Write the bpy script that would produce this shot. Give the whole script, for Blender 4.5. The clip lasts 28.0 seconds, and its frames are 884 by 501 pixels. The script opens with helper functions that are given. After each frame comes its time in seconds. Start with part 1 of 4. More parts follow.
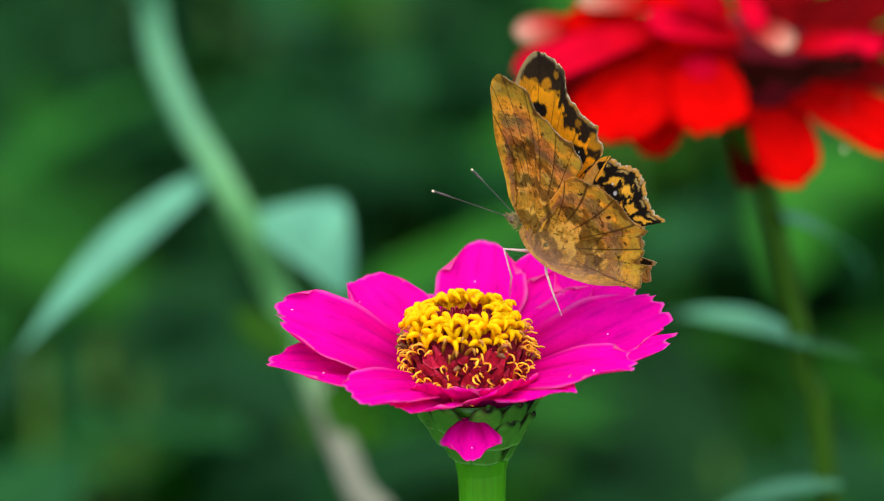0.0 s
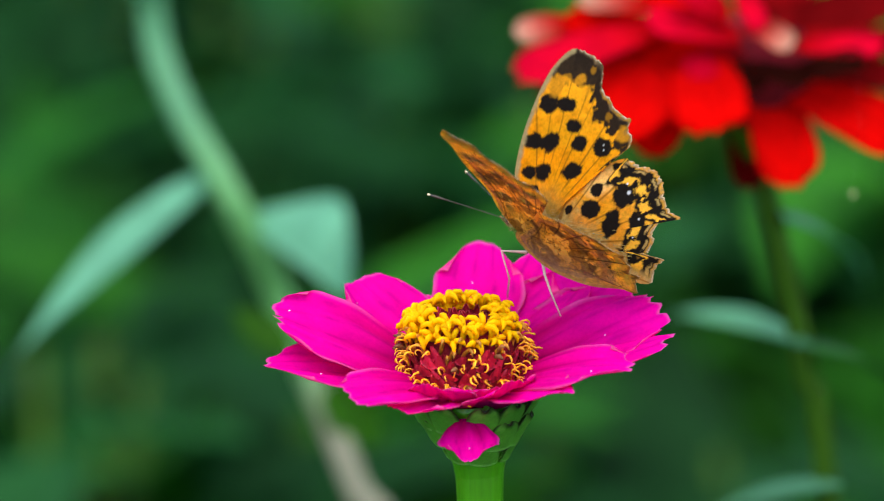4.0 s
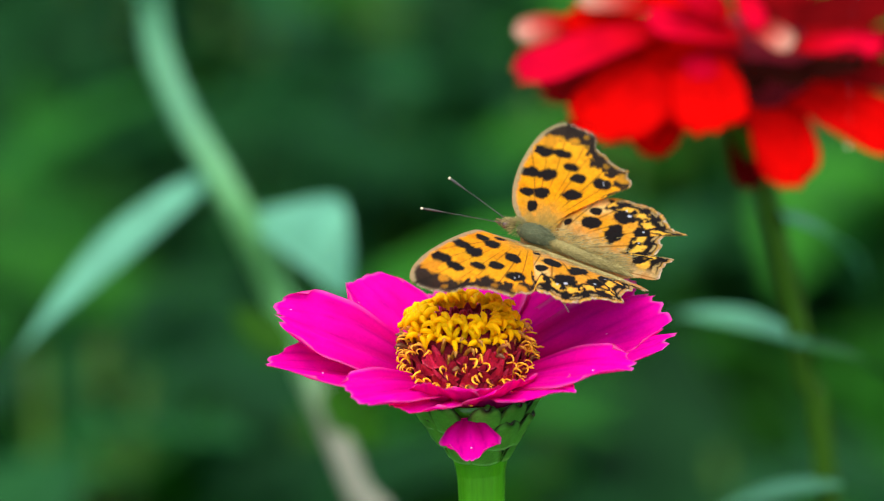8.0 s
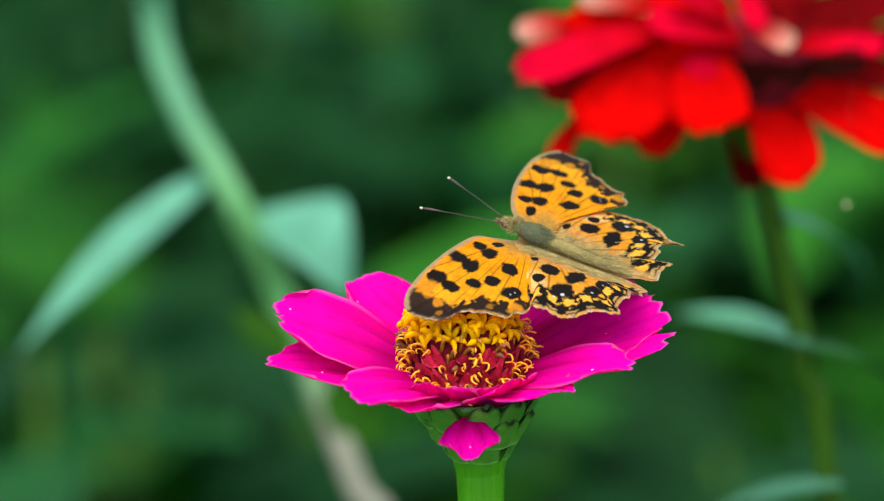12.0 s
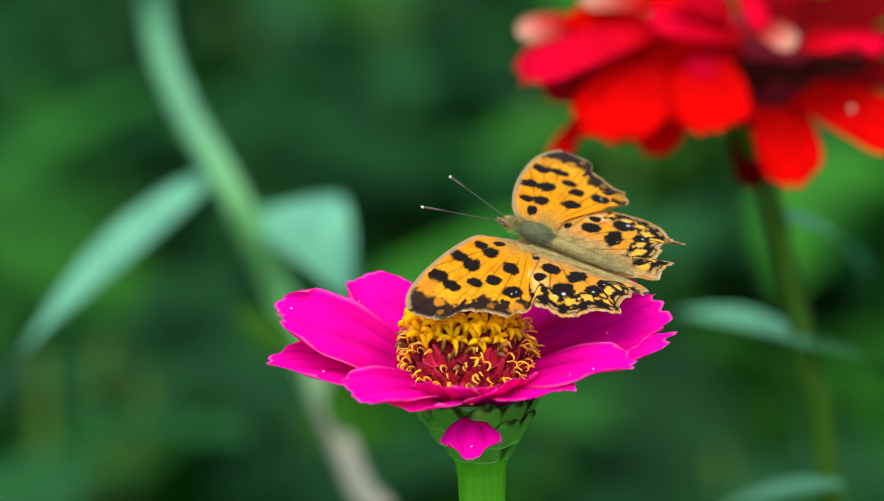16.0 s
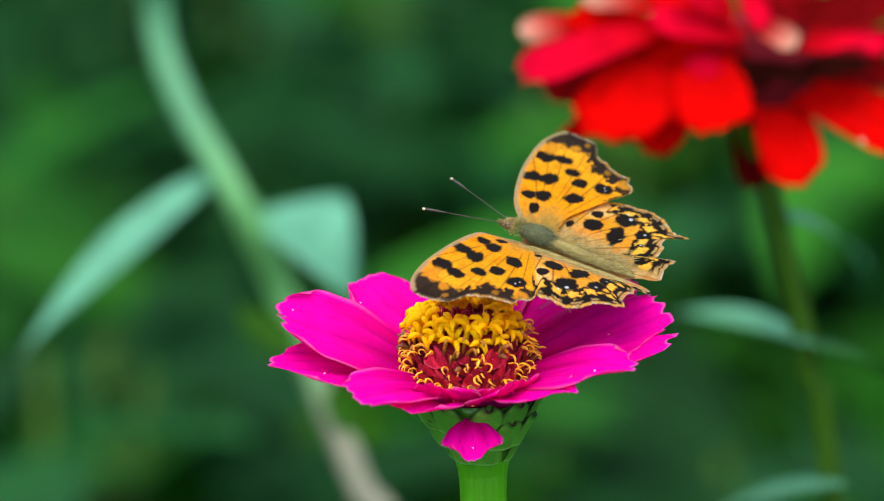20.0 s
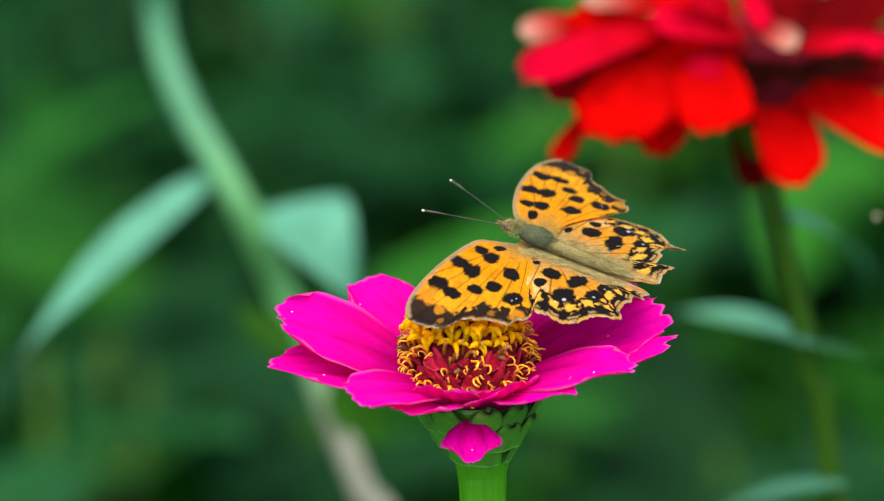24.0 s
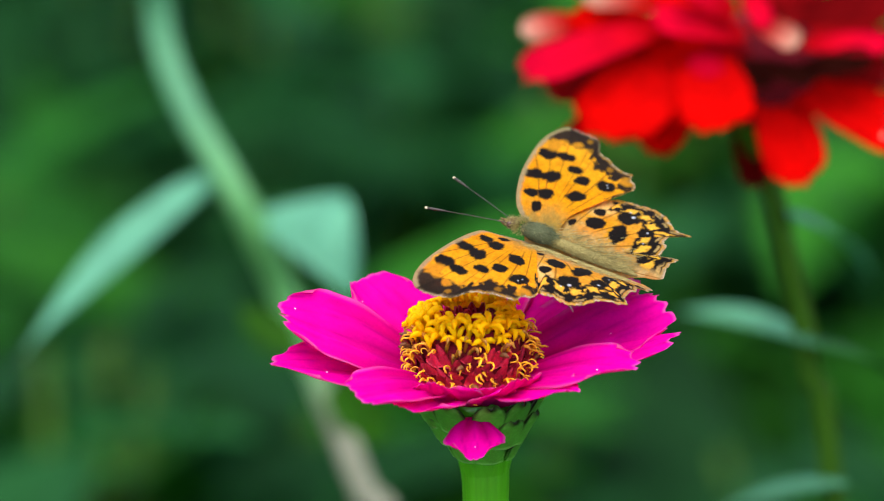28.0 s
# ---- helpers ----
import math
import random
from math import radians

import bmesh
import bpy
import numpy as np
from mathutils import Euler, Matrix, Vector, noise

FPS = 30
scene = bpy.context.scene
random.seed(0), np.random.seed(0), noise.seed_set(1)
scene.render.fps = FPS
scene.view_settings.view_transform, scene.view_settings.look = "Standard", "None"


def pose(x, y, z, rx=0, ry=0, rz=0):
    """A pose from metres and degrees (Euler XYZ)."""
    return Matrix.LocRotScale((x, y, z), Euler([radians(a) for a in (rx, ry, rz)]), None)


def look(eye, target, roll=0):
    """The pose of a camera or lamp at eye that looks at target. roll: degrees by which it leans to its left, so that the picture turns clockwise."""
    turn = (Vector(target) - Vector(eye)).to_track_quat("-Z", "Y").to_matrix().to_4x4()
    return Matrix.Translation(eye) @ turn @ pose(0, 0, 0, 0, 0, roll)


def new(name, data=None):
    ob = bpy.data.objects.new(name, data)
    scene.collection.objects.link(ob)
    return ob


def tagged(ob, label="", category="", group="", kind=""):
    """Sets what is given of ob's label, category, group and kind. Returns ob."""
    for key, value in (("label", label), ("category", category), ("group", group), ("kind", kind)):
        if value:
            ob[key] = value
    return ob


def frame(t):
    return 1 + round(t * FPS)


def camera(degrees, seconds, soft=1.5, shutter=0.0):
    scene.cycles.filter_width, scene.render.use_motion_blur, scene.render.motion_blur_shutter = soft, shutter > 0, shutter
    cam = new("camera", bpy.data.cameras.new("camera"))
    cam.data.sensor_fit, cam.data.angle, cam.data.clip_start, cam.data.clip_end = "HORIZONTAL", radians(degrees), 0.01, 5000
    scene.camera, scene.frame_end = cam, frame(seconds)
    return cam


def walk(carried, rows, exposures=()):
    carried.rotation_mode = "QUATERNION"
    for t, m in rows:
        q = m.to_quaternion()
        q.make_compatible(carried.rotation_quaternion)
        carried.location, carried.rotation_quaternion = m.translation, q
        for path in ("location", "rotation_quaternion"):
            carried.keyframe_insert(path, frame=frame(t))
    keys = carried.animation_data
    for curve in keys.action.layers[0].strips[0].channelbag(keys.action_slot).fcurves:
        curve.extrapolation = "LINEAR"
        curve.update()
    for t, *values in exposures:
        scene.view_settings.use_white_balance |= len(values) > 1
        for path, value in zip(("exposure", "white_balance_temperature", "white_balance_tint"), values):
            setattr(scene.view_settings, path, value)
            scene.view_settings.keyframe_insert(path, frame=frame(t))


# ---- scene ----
MM = 0.001
TILT = 18.0                      # the camera looks down by this many degrees
HEAD_Z = 0.62                    # height of the magenta flower's head above the ground
RIGHT = Vector((1, 0, 0))
UPWARD = Vector((0, math.sin(radians(TILT)), math.cos(radians(TILT))))
TOWARD = Vector((0, -math.cos(radians(TILT)), math.sin(radians(TILT))))
FOCUS = 0.80


def spot(right, up, near=0.0):
    """A place given in millimetres to the right of, above and in front of the middle of the focal plane."""
    return Vector((-0.0037, 0.0, HEAD_Z + 0.0177)) + RIGHT * right * MM + UPWARD * up * MM + TOWARD * near * MM


# ---- camera ----
cam = camera(9.29, 28.0, soft=1.1, shutter=0.3)
cam.data.dof.use_dof = True
cam.data.dof.focus_distance = FOCUS - 0.002
cam.data.dof.aperture_fstop = 15.0
EYE = spot(0, 0, FOCUS / MM)


def aim(pan, dip):
    """The camera's pose after a slow drift of the tripod head, in thousandths of a degree."""
    return pose(*EYE, 90 - TILT - dip / 1000, 0, pan / 1000)


walk(cam, [(0.0, aim(4, 0)), (3.5, aim(0, 0)), (8.0, aim(0, 0)), (12.0, aim(11, 5)), (15.0, aim(24, 7)),
           (18.0, aim(36, 11)), (21.5, aim(50, 13)), (24.0, aim(52, 12)), (26.0, aim(50, 12)), (28.0, aim(64, 20))],
     [(0.0, 0.92), (0.5, 0.95), (1.0, 1.02), (1.5, 1.02), (2.0, 0.96), (2.5, 0.81), (3.0, 0.84), (3.5, 0.86), (5.5, 0.88), (6.0, 0.87), (6.5, 1.02), (26.5, 1.02), (26.9, 0.95), (27.4, 1.02), (28.0, 1.02)])

# ---- light: bright overcast day ----
world = bpy.data.worlds.new("sky")
scene.world = world
world.use_nodes = True
wn = world.node_tree.nodes
sky = wn.new("ShaderNodeTexSky")
sky.sky_type = 'NISHITA'
sky.sun_disc = False
sky.sun_elevation = radians(73)
sky.sun_rotation = radians(194)
world.node_tree.links.new(sky.outputs[0], wn["Background"].inputs[0])
wn["Background"].inputs[1].default_value = 0.15
sun = new("sun", bpy.data.lights.new("sun", 'SUN'))
sun.data.energy = 2.8
sun.data.angle = radians(90)
sun.data.color = (1.0, 0.93, 0.80)
sun.matrix_world = look((-0.15, -0.60, 2.0), (0, 0, 0))


# ---- materials ----
def material(name, base, rough=0.5, dark=0.7, light=1.15, scale=600.0, fine=4.0, bump=0.0, random_tint=0.0,
             translucent=0.0, sheen=0.0, vary="", gloss=0.5, streak=1.0):
    """A procedural surface: noise at two scales over the base colour, fine relief, and thin-leaf translucency."""
    m = bpy.data.materials.new(name)
    m.use_nodes = True
    n, l = m.node_tree.nodes, m.node_tree.links
    b = n["Principled BSDF"]
    b.inputs["Roughness"].default_value = rough
    b.inputs["Specular IOR Level"].default_value = gloss
    if sheen:
        b.inputs["Sheen Weight"].default_value = sheen
    tex = n.new("ShaderNodeTexCoord")
    mp = n.new("ShaderNodeMapping")
    mp.inputs["Scale"].default_value = (1, 1, streak)
    l.new(tex.outputs["Object"], mp.inputs[0])
    coarse = n.new("ShaderNodeTexNoise")
    coarse.inputs["Scale"].default_value = scale
    coarse.inputs["Detail"].default_value = 4
    l.new(mp.outputs[0], coarse.inputs["Vector"])
    small = n.new("ShaderNodeTexNoise")
    small.inputs["Scale"].default_value = scale * fine
    small.inputs["Detail"].default_value = 3
    l.new(mp.outputs[0], small.inputs["Vector"])
    mixn = n.new("ShaderNodeMath")
    mixn.operation = 'MULTIPLY_ADD'
    l.new(small.outputs[0], mixn.inputs[0])
    mixn.inputs[1].default_value = 0.4
    half = n.new("ShaderNodeMath")
    half.operation = 'MULTIPLY'
    half.inputs[1].default_value = 0.6
    l.new(coarse.outputs[0], half.inputs[0])
    l.new(half.outputs[0], mixn.inputs[2])
    ramp = n.new("ShaderNodeMapRange")
    ramp.inputs["From Min"].default_value = 0.32
    ramp.inputs["From Max"].default_value = 0.68
    ramp.inputs["To Min"].default_value = dark
    ramp.inputs["To Max"].default_value = light
    l.new(mixn.outputs[0], ramp.inputs[0])
    scale_col = n.new("ShaderNodeVectorMath")
    scale_col.operation = 'SCALE'
    if vary:
        att = n.new("ShaderNodeAttribute")
        att.attribute_name = vary
        l.new(att.outputs["Color"], scale_col.inputs[0])
    else:
        scale_col.inputs[0].default_value = base
    l.new(ramp.outputs[0], scale_col.inputs["Scale"])
    colour = scale_col.outputs[0]
    if random_tint:
        info = n.new("ShaderNodeObjectInfo")
        geo = n.new("ShaderNodeNewGeometry")
        add = n.new("ShaderNodeMath")
        add.operation = 'ADD'
        l.new(info.outputs["Random"], add.inputs[0])
        l.new(geo.outputs["Random Per Island"], add.inputs[1])
        fr = n.new("ShaderNodeMath")
        fr.operation = 'FRACT'
        l.new(add.outputs[0], fr.inputs[0])
        mr = n.new("ShaderNodeMapRange")
        mr.inputs["To Min"].default_value = 1 - random_tint
        mr.inputs["To Max"].default_value = 1 + random_tint
        l.new(fr.outputs[0], mr.inputs[0])
        sc2 = n.new("ShaderNodeVectorMath")
        sc2.operation = 'SCALE'
        l.new(colour, sc2.inputs[0])
        l.new(mr.outputs[0], sc2.inputs["Scale"])
        colour = sc2.outputs[0]
    l.new(colour, b.inputs["Base Color"])
    if bump:
        bp = n.new("ShaderNodeBump")
        bp.inputs["Strength"].default_value = bump
        bp.inputs["Distance"].default_value = 0.0003
        l.new(small.outputs[0], bp.inputs["Height"])
        l.new(bp.outputs[0], b.inputs["Normal"])
    if translucent:
        tr = n.new("ShaderNodeBsdfTranslucent")
        passed = n.new("ShaderNodeHueSaturation")
        passed.inputs["Saturation"].default_value = 1.2 if vary == "scales" else 1.0
        passed.inputs["Value"].default_value = 1.65 if vary == "scales" else 1.0
        l.new(colour, passed.inputs["Color"])
        l.new(passed.outputs[0], tr.inputs["Color"])
        mx = n.new("ShaderNodeMixShader")
        mx.inputs[0].default_value = translucent
        l.new(b.outputs[0], mx.inputs[1])
        l.new(tr.outputs[0], mx.inputs[2])
        l.new(mx.outputs[0], n["Material Output"].inputs["Surface"])
    return m


M_PETAL = material("magenta_petal", (0.9, 0.001, 0.42), 0.6, 0.86, 1.05, 220, 9, 0.3, 0.05, 0.56, 0.0, "tint", 0.03)
M_RED = material("red_petal", (0.78, 0.012, 0.012), 0.6, 0.75, 1.1, 200, 8, 0.2, 0.06, 0.55, 0.0, "tint", 0.0)
M_WING = material("wing_scales", (1, 1, 1), 0.75, 0.86, 1.12, 1500, 4, 0.3, 0.0, 0.48, 0.03, "scales", 0.02)
M_FUR = material("thorax_fur", (0.13, 0.145, 0.075), 0.9, 0.7, 1.3, 2600, 4, 1.0, gloss=0.1)
M_HAIR2 = material("thorax_hair", (0.17, 0.18, 0.09), 0.9, 0.6, 1.3, 700, 4, 0.3, 0.35, 0.1, gloss=0.1)
M_HAIR = material("body_hair", (0.42, 0.34, 0.13), 0.9, 0.6, 1.3, 700, 4, 0.3, 0.35, 0.2, gloss=0.1)
M_ABDO = material("abdomen_fur", (0.32, 0.255, 0.09), 0.9, 0.7, 1.25, 2600, 4, 1.0, gloss=0.1)
M_HEADM = material("head_fur", (0.21, 0.14, 0.06), 0.9, 0.5, 1.3, 1800, 4, 1.0, gloss=0.1)
M_EYE = material("eye_brown", (0.10, 0.05, 0.03), 0.25, 0.7, 1.2, 2000, 3, 0.3)
M_ANT = material("antenna_brown", (0.035, 0.026, 0.018), 0.5, 0.6, 1.4, 2500, 3, 0.2)
M_CLUBT = material("antenna_pale_tip", (0.75, 0.62, 0.40), 0.5, 0.8, 1.1, 2500, 3)
M_LEG = material("leg_pale", (0.72, 0.50, 0.46), 0.55, 0.75, 1.15, 1800, 3, 0.2)
M_YEL = material("floret_yellow", (1.0, 0.64, 0.001), 0.6, 0.85, 1.08, 700, 4, 0.2, 0.10, 0.45, 0.0, "", 0.08)
M_TUBE = material("floret_tube", (0.62, 0.25, 0.012), 0.55, 0.4, 1.35, 700, 4, 0.2, 0.25, 0.1)
M_STIG = material("stigma_orange", (0.95, 0.42, 0.010), 0.6, 0.7, 1.2, 800, 4, 0.2, 0.3)
M_PALE = material("pale_crimson", (0.55, 0.012, 0.045), 0.5, 0.5, 1.3, 700, 4, 0.3, 0.45, 0.15)
M_SEED = material("floret_withered", (0.24, 0.075, 0.015), 0.6, 0.5, 1.5, 700, 4, 0.3, 0.5)
M_CORE = material("disc_core", (0.15, 0.007, 0.014), 0.8, 0.5, 1.3, 700, 4, 0.4, gloss=0.05)
M_BRACT = material("bract_green", (0.06, 0.155, 0.022), 0.42, 0.7, 1.2, 350, 6, 0.2, 0.15, 0.08, 0.0, "tint")
M_STEM = material("stem_green", (0.075, 0.31, 0.006), 0.28, 0.75, 1.2, 260, 6, 0.35, 0.0, 0.0, 0.0, "", 0.5, 0.12)
M_STEM2 = material("stem_glaucous", (0.26, 0.58, 0.30), 0.45, 0.75, 1.15, 120, 6, 0.2, 0.0, 0.0, 0.0, "tint", 0.15, 0.2)
M_LEAF2 = material("leaf_glaucous", (0.105, 0.325, 0.20), 0.55, 0.75, 1.15, 120, 6, 0.2, 0.05, 0.2, gloss=0.15)
M_LEAF5 = material("leaf_dusty", (0.105, 0.34, 0.175), 0.6, 0.75, 1.2, 100, 6, 0.2, 0.1, 0.25, gloss=0.1)
M_LEAF6 = material("leaf_mid", (0.030, 0.14, 0.030), 0.6, 0.7, 1.2, 100, 6, 0.2, 0.1, 0.3, gloss=0.04)
M_STEM3 = material("stem_dark", (0.036, 0.095, 0.006), 0.45, 0.7, 1.2, 150, 6, 0.2, 0.0, 0.0, 0.0, "", 0.12, 0.2)
M_LEAF3 = material("leaf_midgreen", (0.035, 0.15, 0.004), 0.5, 0.65, 1.3, 60, 6, 0.2, 0.25, 0.3, gloss=0.1)
# one leaf green in lit, middle and shaded copies: light put into the colour
M_BACK_LIT = material("leaf_back_lit", (0.030, 0.168, 0.014), 0.6, 0.6, 1.35, 18, 7, 0.2, 0.5, 0.5, 0.0, "", 0.06)
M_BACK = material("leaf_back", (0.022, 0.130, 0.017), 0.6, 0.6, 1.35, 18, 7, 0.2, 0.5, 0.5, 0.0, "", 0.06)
M_BACK_SHADED = material("leaf_back_shaded", (0.0145, 0.083, 0.021), 0.6, 0.6, 1.35, 18, 7, 0.2, 0.5, 0.5, 0.0, "", 0.06)
M_DEW = material("dew", (0.95, 0.62, 0.85), 0.12, 0.9, 1.1, 900, 3, gloss=0.8)
M_FLUFF = material("fluff_white", (0.85, 0.85, 0.85), 0.6, 0.9, 1.05, 900, 3, translucent=0.4)
M_SOIL = material("soil_grass", (0.035, 0.13, 0.028), 0.9, 0.4, 1.5, 6, 9, 0.6)


# ---- building helpers ----
def part(name, bm, mat, parent, label=""):
    """Links a bmesh, or a finished mesh, as one mesh object under a thing or a part."""
    if isinstance(bm, bpy.types.Mesh):
        me = bm
    else:
        me = bpy.data.meshes.new(name)
        bm.to_mesh(me)
        bm.free()
    if not me.materials:
        me.materials.append(mat)
    ob = new(name, me)
    ob.parent = parent
    if label:
        tagged(ob, label)
    return ob


def sheet(name, verts, faces, mat, colours=None, attr="tint", smooth=True):
    """A mesh from computed vertices and faces, with a colour per vertex where wanted."""
    me = bpy.data.meshes.new(name)
    me.from_pydata([tuple(v) for v in verts], [], [tuple(f) for f in faces])
    if colours is not None:
        a = me.color_attributes.new(attr, 'FLOAT_COLOR', 'POINT')
        c = np.ones((len(verts), 4), dtype=np.float32)
        c[:, :3] = colours
        a.data.foreach_set("color", c.ravel())
    me.polygons.foreach_set("use_smooth", [smooth] * len(me.polygons))
    me.materials.append(mat)
    me.update()
    return me


def grid_faces(nu, nv, off=0, flip=False, wrap=False):
    out = []
    for i in range(nu - 1):
        for j in range(nv if wrap else nv - 1):
            k = (j + 1) % nv
            q = (off + i * nv + j, off + i * nv + k, off + (i + 1) * nv + k, off + (i + 1) * nv + j)
            out.append(q[::-1] if flip else q)
    return out


def thick(top, nu, nv, depth):
    """Closes a grid of points into a thin solid: vertices and faces of both sides and of the rim."""
    top = np.asarray(top, float).reshape(nu, nv, 3)
    du = np.gradient(top, axis=0)
    dv = np.gradient(top, axis=1)
    nr = np.cross(du, dv)
    nr /= np.linalg.norm(nr, axis=2, keepdims=True) + 1e-12
    low = top - nr * depth
    v = np.concatenate([top.reshape(-1, 3), low.reshape(-1, 3)])
    n = nu * nv
    f = grid_faces(nu, nv) + grid_faces(nu, nv, n, True)
    ring = ([(i, 0) for i in range(nu)] + [(nu - 1, j) for j in range(1, nv)]
            + [(i, nv - 1) for i in range(nu - 2, -1, -1)] + [(0, j) for j in range(nv - 2, 0, -1)])
    ids = [i * nv + j for i, j in ring]
    for a, b in zip(ids, ids[1:] + ids[:1]):
        f.append((a, a + n, b + n, b))
    return v, f


def tube(path, radii, sides=10, caps=True):
    """Vertices and faces of a tapered tube along a path."""
    p = [Vector(q) for q in path]
    v, f = [], []
    side = None
    for i, q in enumerate(p):
        d = (p[min(i + 1, len(p) - 1)] - p[max(i - 1, 0)]).normalized()
        if side is None:
            side = d.orthogonal().normalized()
        side = (side - d * side.dot(d)).normalized()
        other = d.cross(side)
        for k in range(sides):
            a = 2 * math.pi * k / sides
            v.append(q + (side * math.cos(a) + other * math.sin(a)) * radii[i])
    f = grid_faces(len(p), sides, 0, False, True)
    if caps:
        f.append(tuple(range(sides))[::-1])
        f.append(tuple(range((len(p) - 1) * sides, len(p) * sides)))
    return v, f


def spline(points, per=10, closed=False):
    """A smooth curve through a few control points."""
    p = [np.array(q, float) for q in points]
    n = len(p)
    out = []
    for i in range(n - 1):
        a, b, c, d = p[max(i - 1, 0)], p[i], p[i + 1], p[min(i + 2, n - 1)]
        for k in range(per):
            t = k / per
            out.append(0.5 * (2 * b + (c - a) * t + (2 * a - 5 * b + 4 * c - d) * t * t + (3 * b - a - 3 * c + d) * t ** 3))
    out.append(p[-1])
    return np.array(out)


def ripple(x, y, seed=0):
    """Smooth value noise between 0 and 1 on a plane."""
    xi, yi = np.floor(x).astype(np.int64), np.floor(y).astype(np.int64)
    fx, fy = x - xi, y - yi
    fx, fy = fx * fx * (3 - 2 * fx), fy * fy * (3 - 2 * fy)

    def h(i, j):
        v = (i * 374761393 + j * 668265263 + seed * 974634211) & 0x7fffffff
        v = ((v ^ (v >> 13)) * 1274126177) & 0x7fffffff
        return ((v ^ (v >> 16)) & 0xffff) / 65535.0
    return (h(xi, yi) * (1 - fx) + h(xi + 1, yi) * fx) * (1 - fy) + (h(xi, yi + 1) * (1 - fx) + h(xi + 1, yi + 1) * fx) * fy


def cloud(x, y, seed=0):
    return (ripple(x, y, seed) + 0.5 * ripple(2.1 * x, 2.1 * y, seed + 5) + 0.25 * ripple(4.3 * x, 4.3 * y, seed + 9)) / 1.75


def step(x, lo, hi):
    t = np.clip((x - lo) / (hi - lo), 0, 1)
    return t * t * (3 - 2 * t)


def blend(col, other, w):
    return col * (1 - w[:, None]) + np.array(other) * w[:, None]


# ---- the ground ----
gx, gy = 61, 61
gv = []
for i in range(gx):
    for j in range(gy):
        u, w = (i / 30 - 1), (j / 30 - 1)
        x, y = u * abs(u) ** 2 * 200, w * abs(w) ** 2 * 200 + 1.5
        gv.append((x, y, 0.02 * noise.noise((x * 3, y * 3, 0)) - 0.02))
ground = new("ground", sheet("ground", gv, grid_faces(gx, gy, 0, True), M_SOIL))
tagged(ground, "dark green weedy soil of a garden bed", "ground", kind="structure")


# ---- leaves ----
def leaf_mesh(name, mat, length, width, droop, fold, nu=14, nv=7, tone=None, base=0.25):
    """A lance-shaped leaf along +x with a folded midrib."""
    pts = []
    x = z = 0.0
    for i in range(nu):
        s = i / (nu - 1)
        w = (base * (1 - s) + math.sin(math.pi * min(1, s * 0.92 + 0.06)) ** 0.9) * (1 - s ** 5)
        e = radians(-droop * s)
        for j in range(nv):
            q = 2 * j / (nv - 1) - 1
            pts.append((x * MM, q * w * width / 2 * MM, (z + fold * abs(q) * w * width / 2 + 0.02 * width * math.sin(7 * s + 2 * q)) * MM))
        x += math.cos(e) * length / (nu - 1)
        z += math.sin(e) * length / (nu - 1)
    v, f = thick(pts, nu, nv, 0.35 * MM)
    return sheet(name, v, f, mat)


def set_leaf(ob, at, to, face):
    """Turns a leaf so that it runs from at towards to with its upper side facing face."""
    x = (Vector(to) - Vector(at)).normalized()
    z = (Vector(face) - x * Vector(face).dot(x)).normalized()
    y = z.cross(x)
    m = Matrix((x, y, z)).transposed().to_4x4()
    m.translation = at
    ob.matrix_basis = m
    return ob


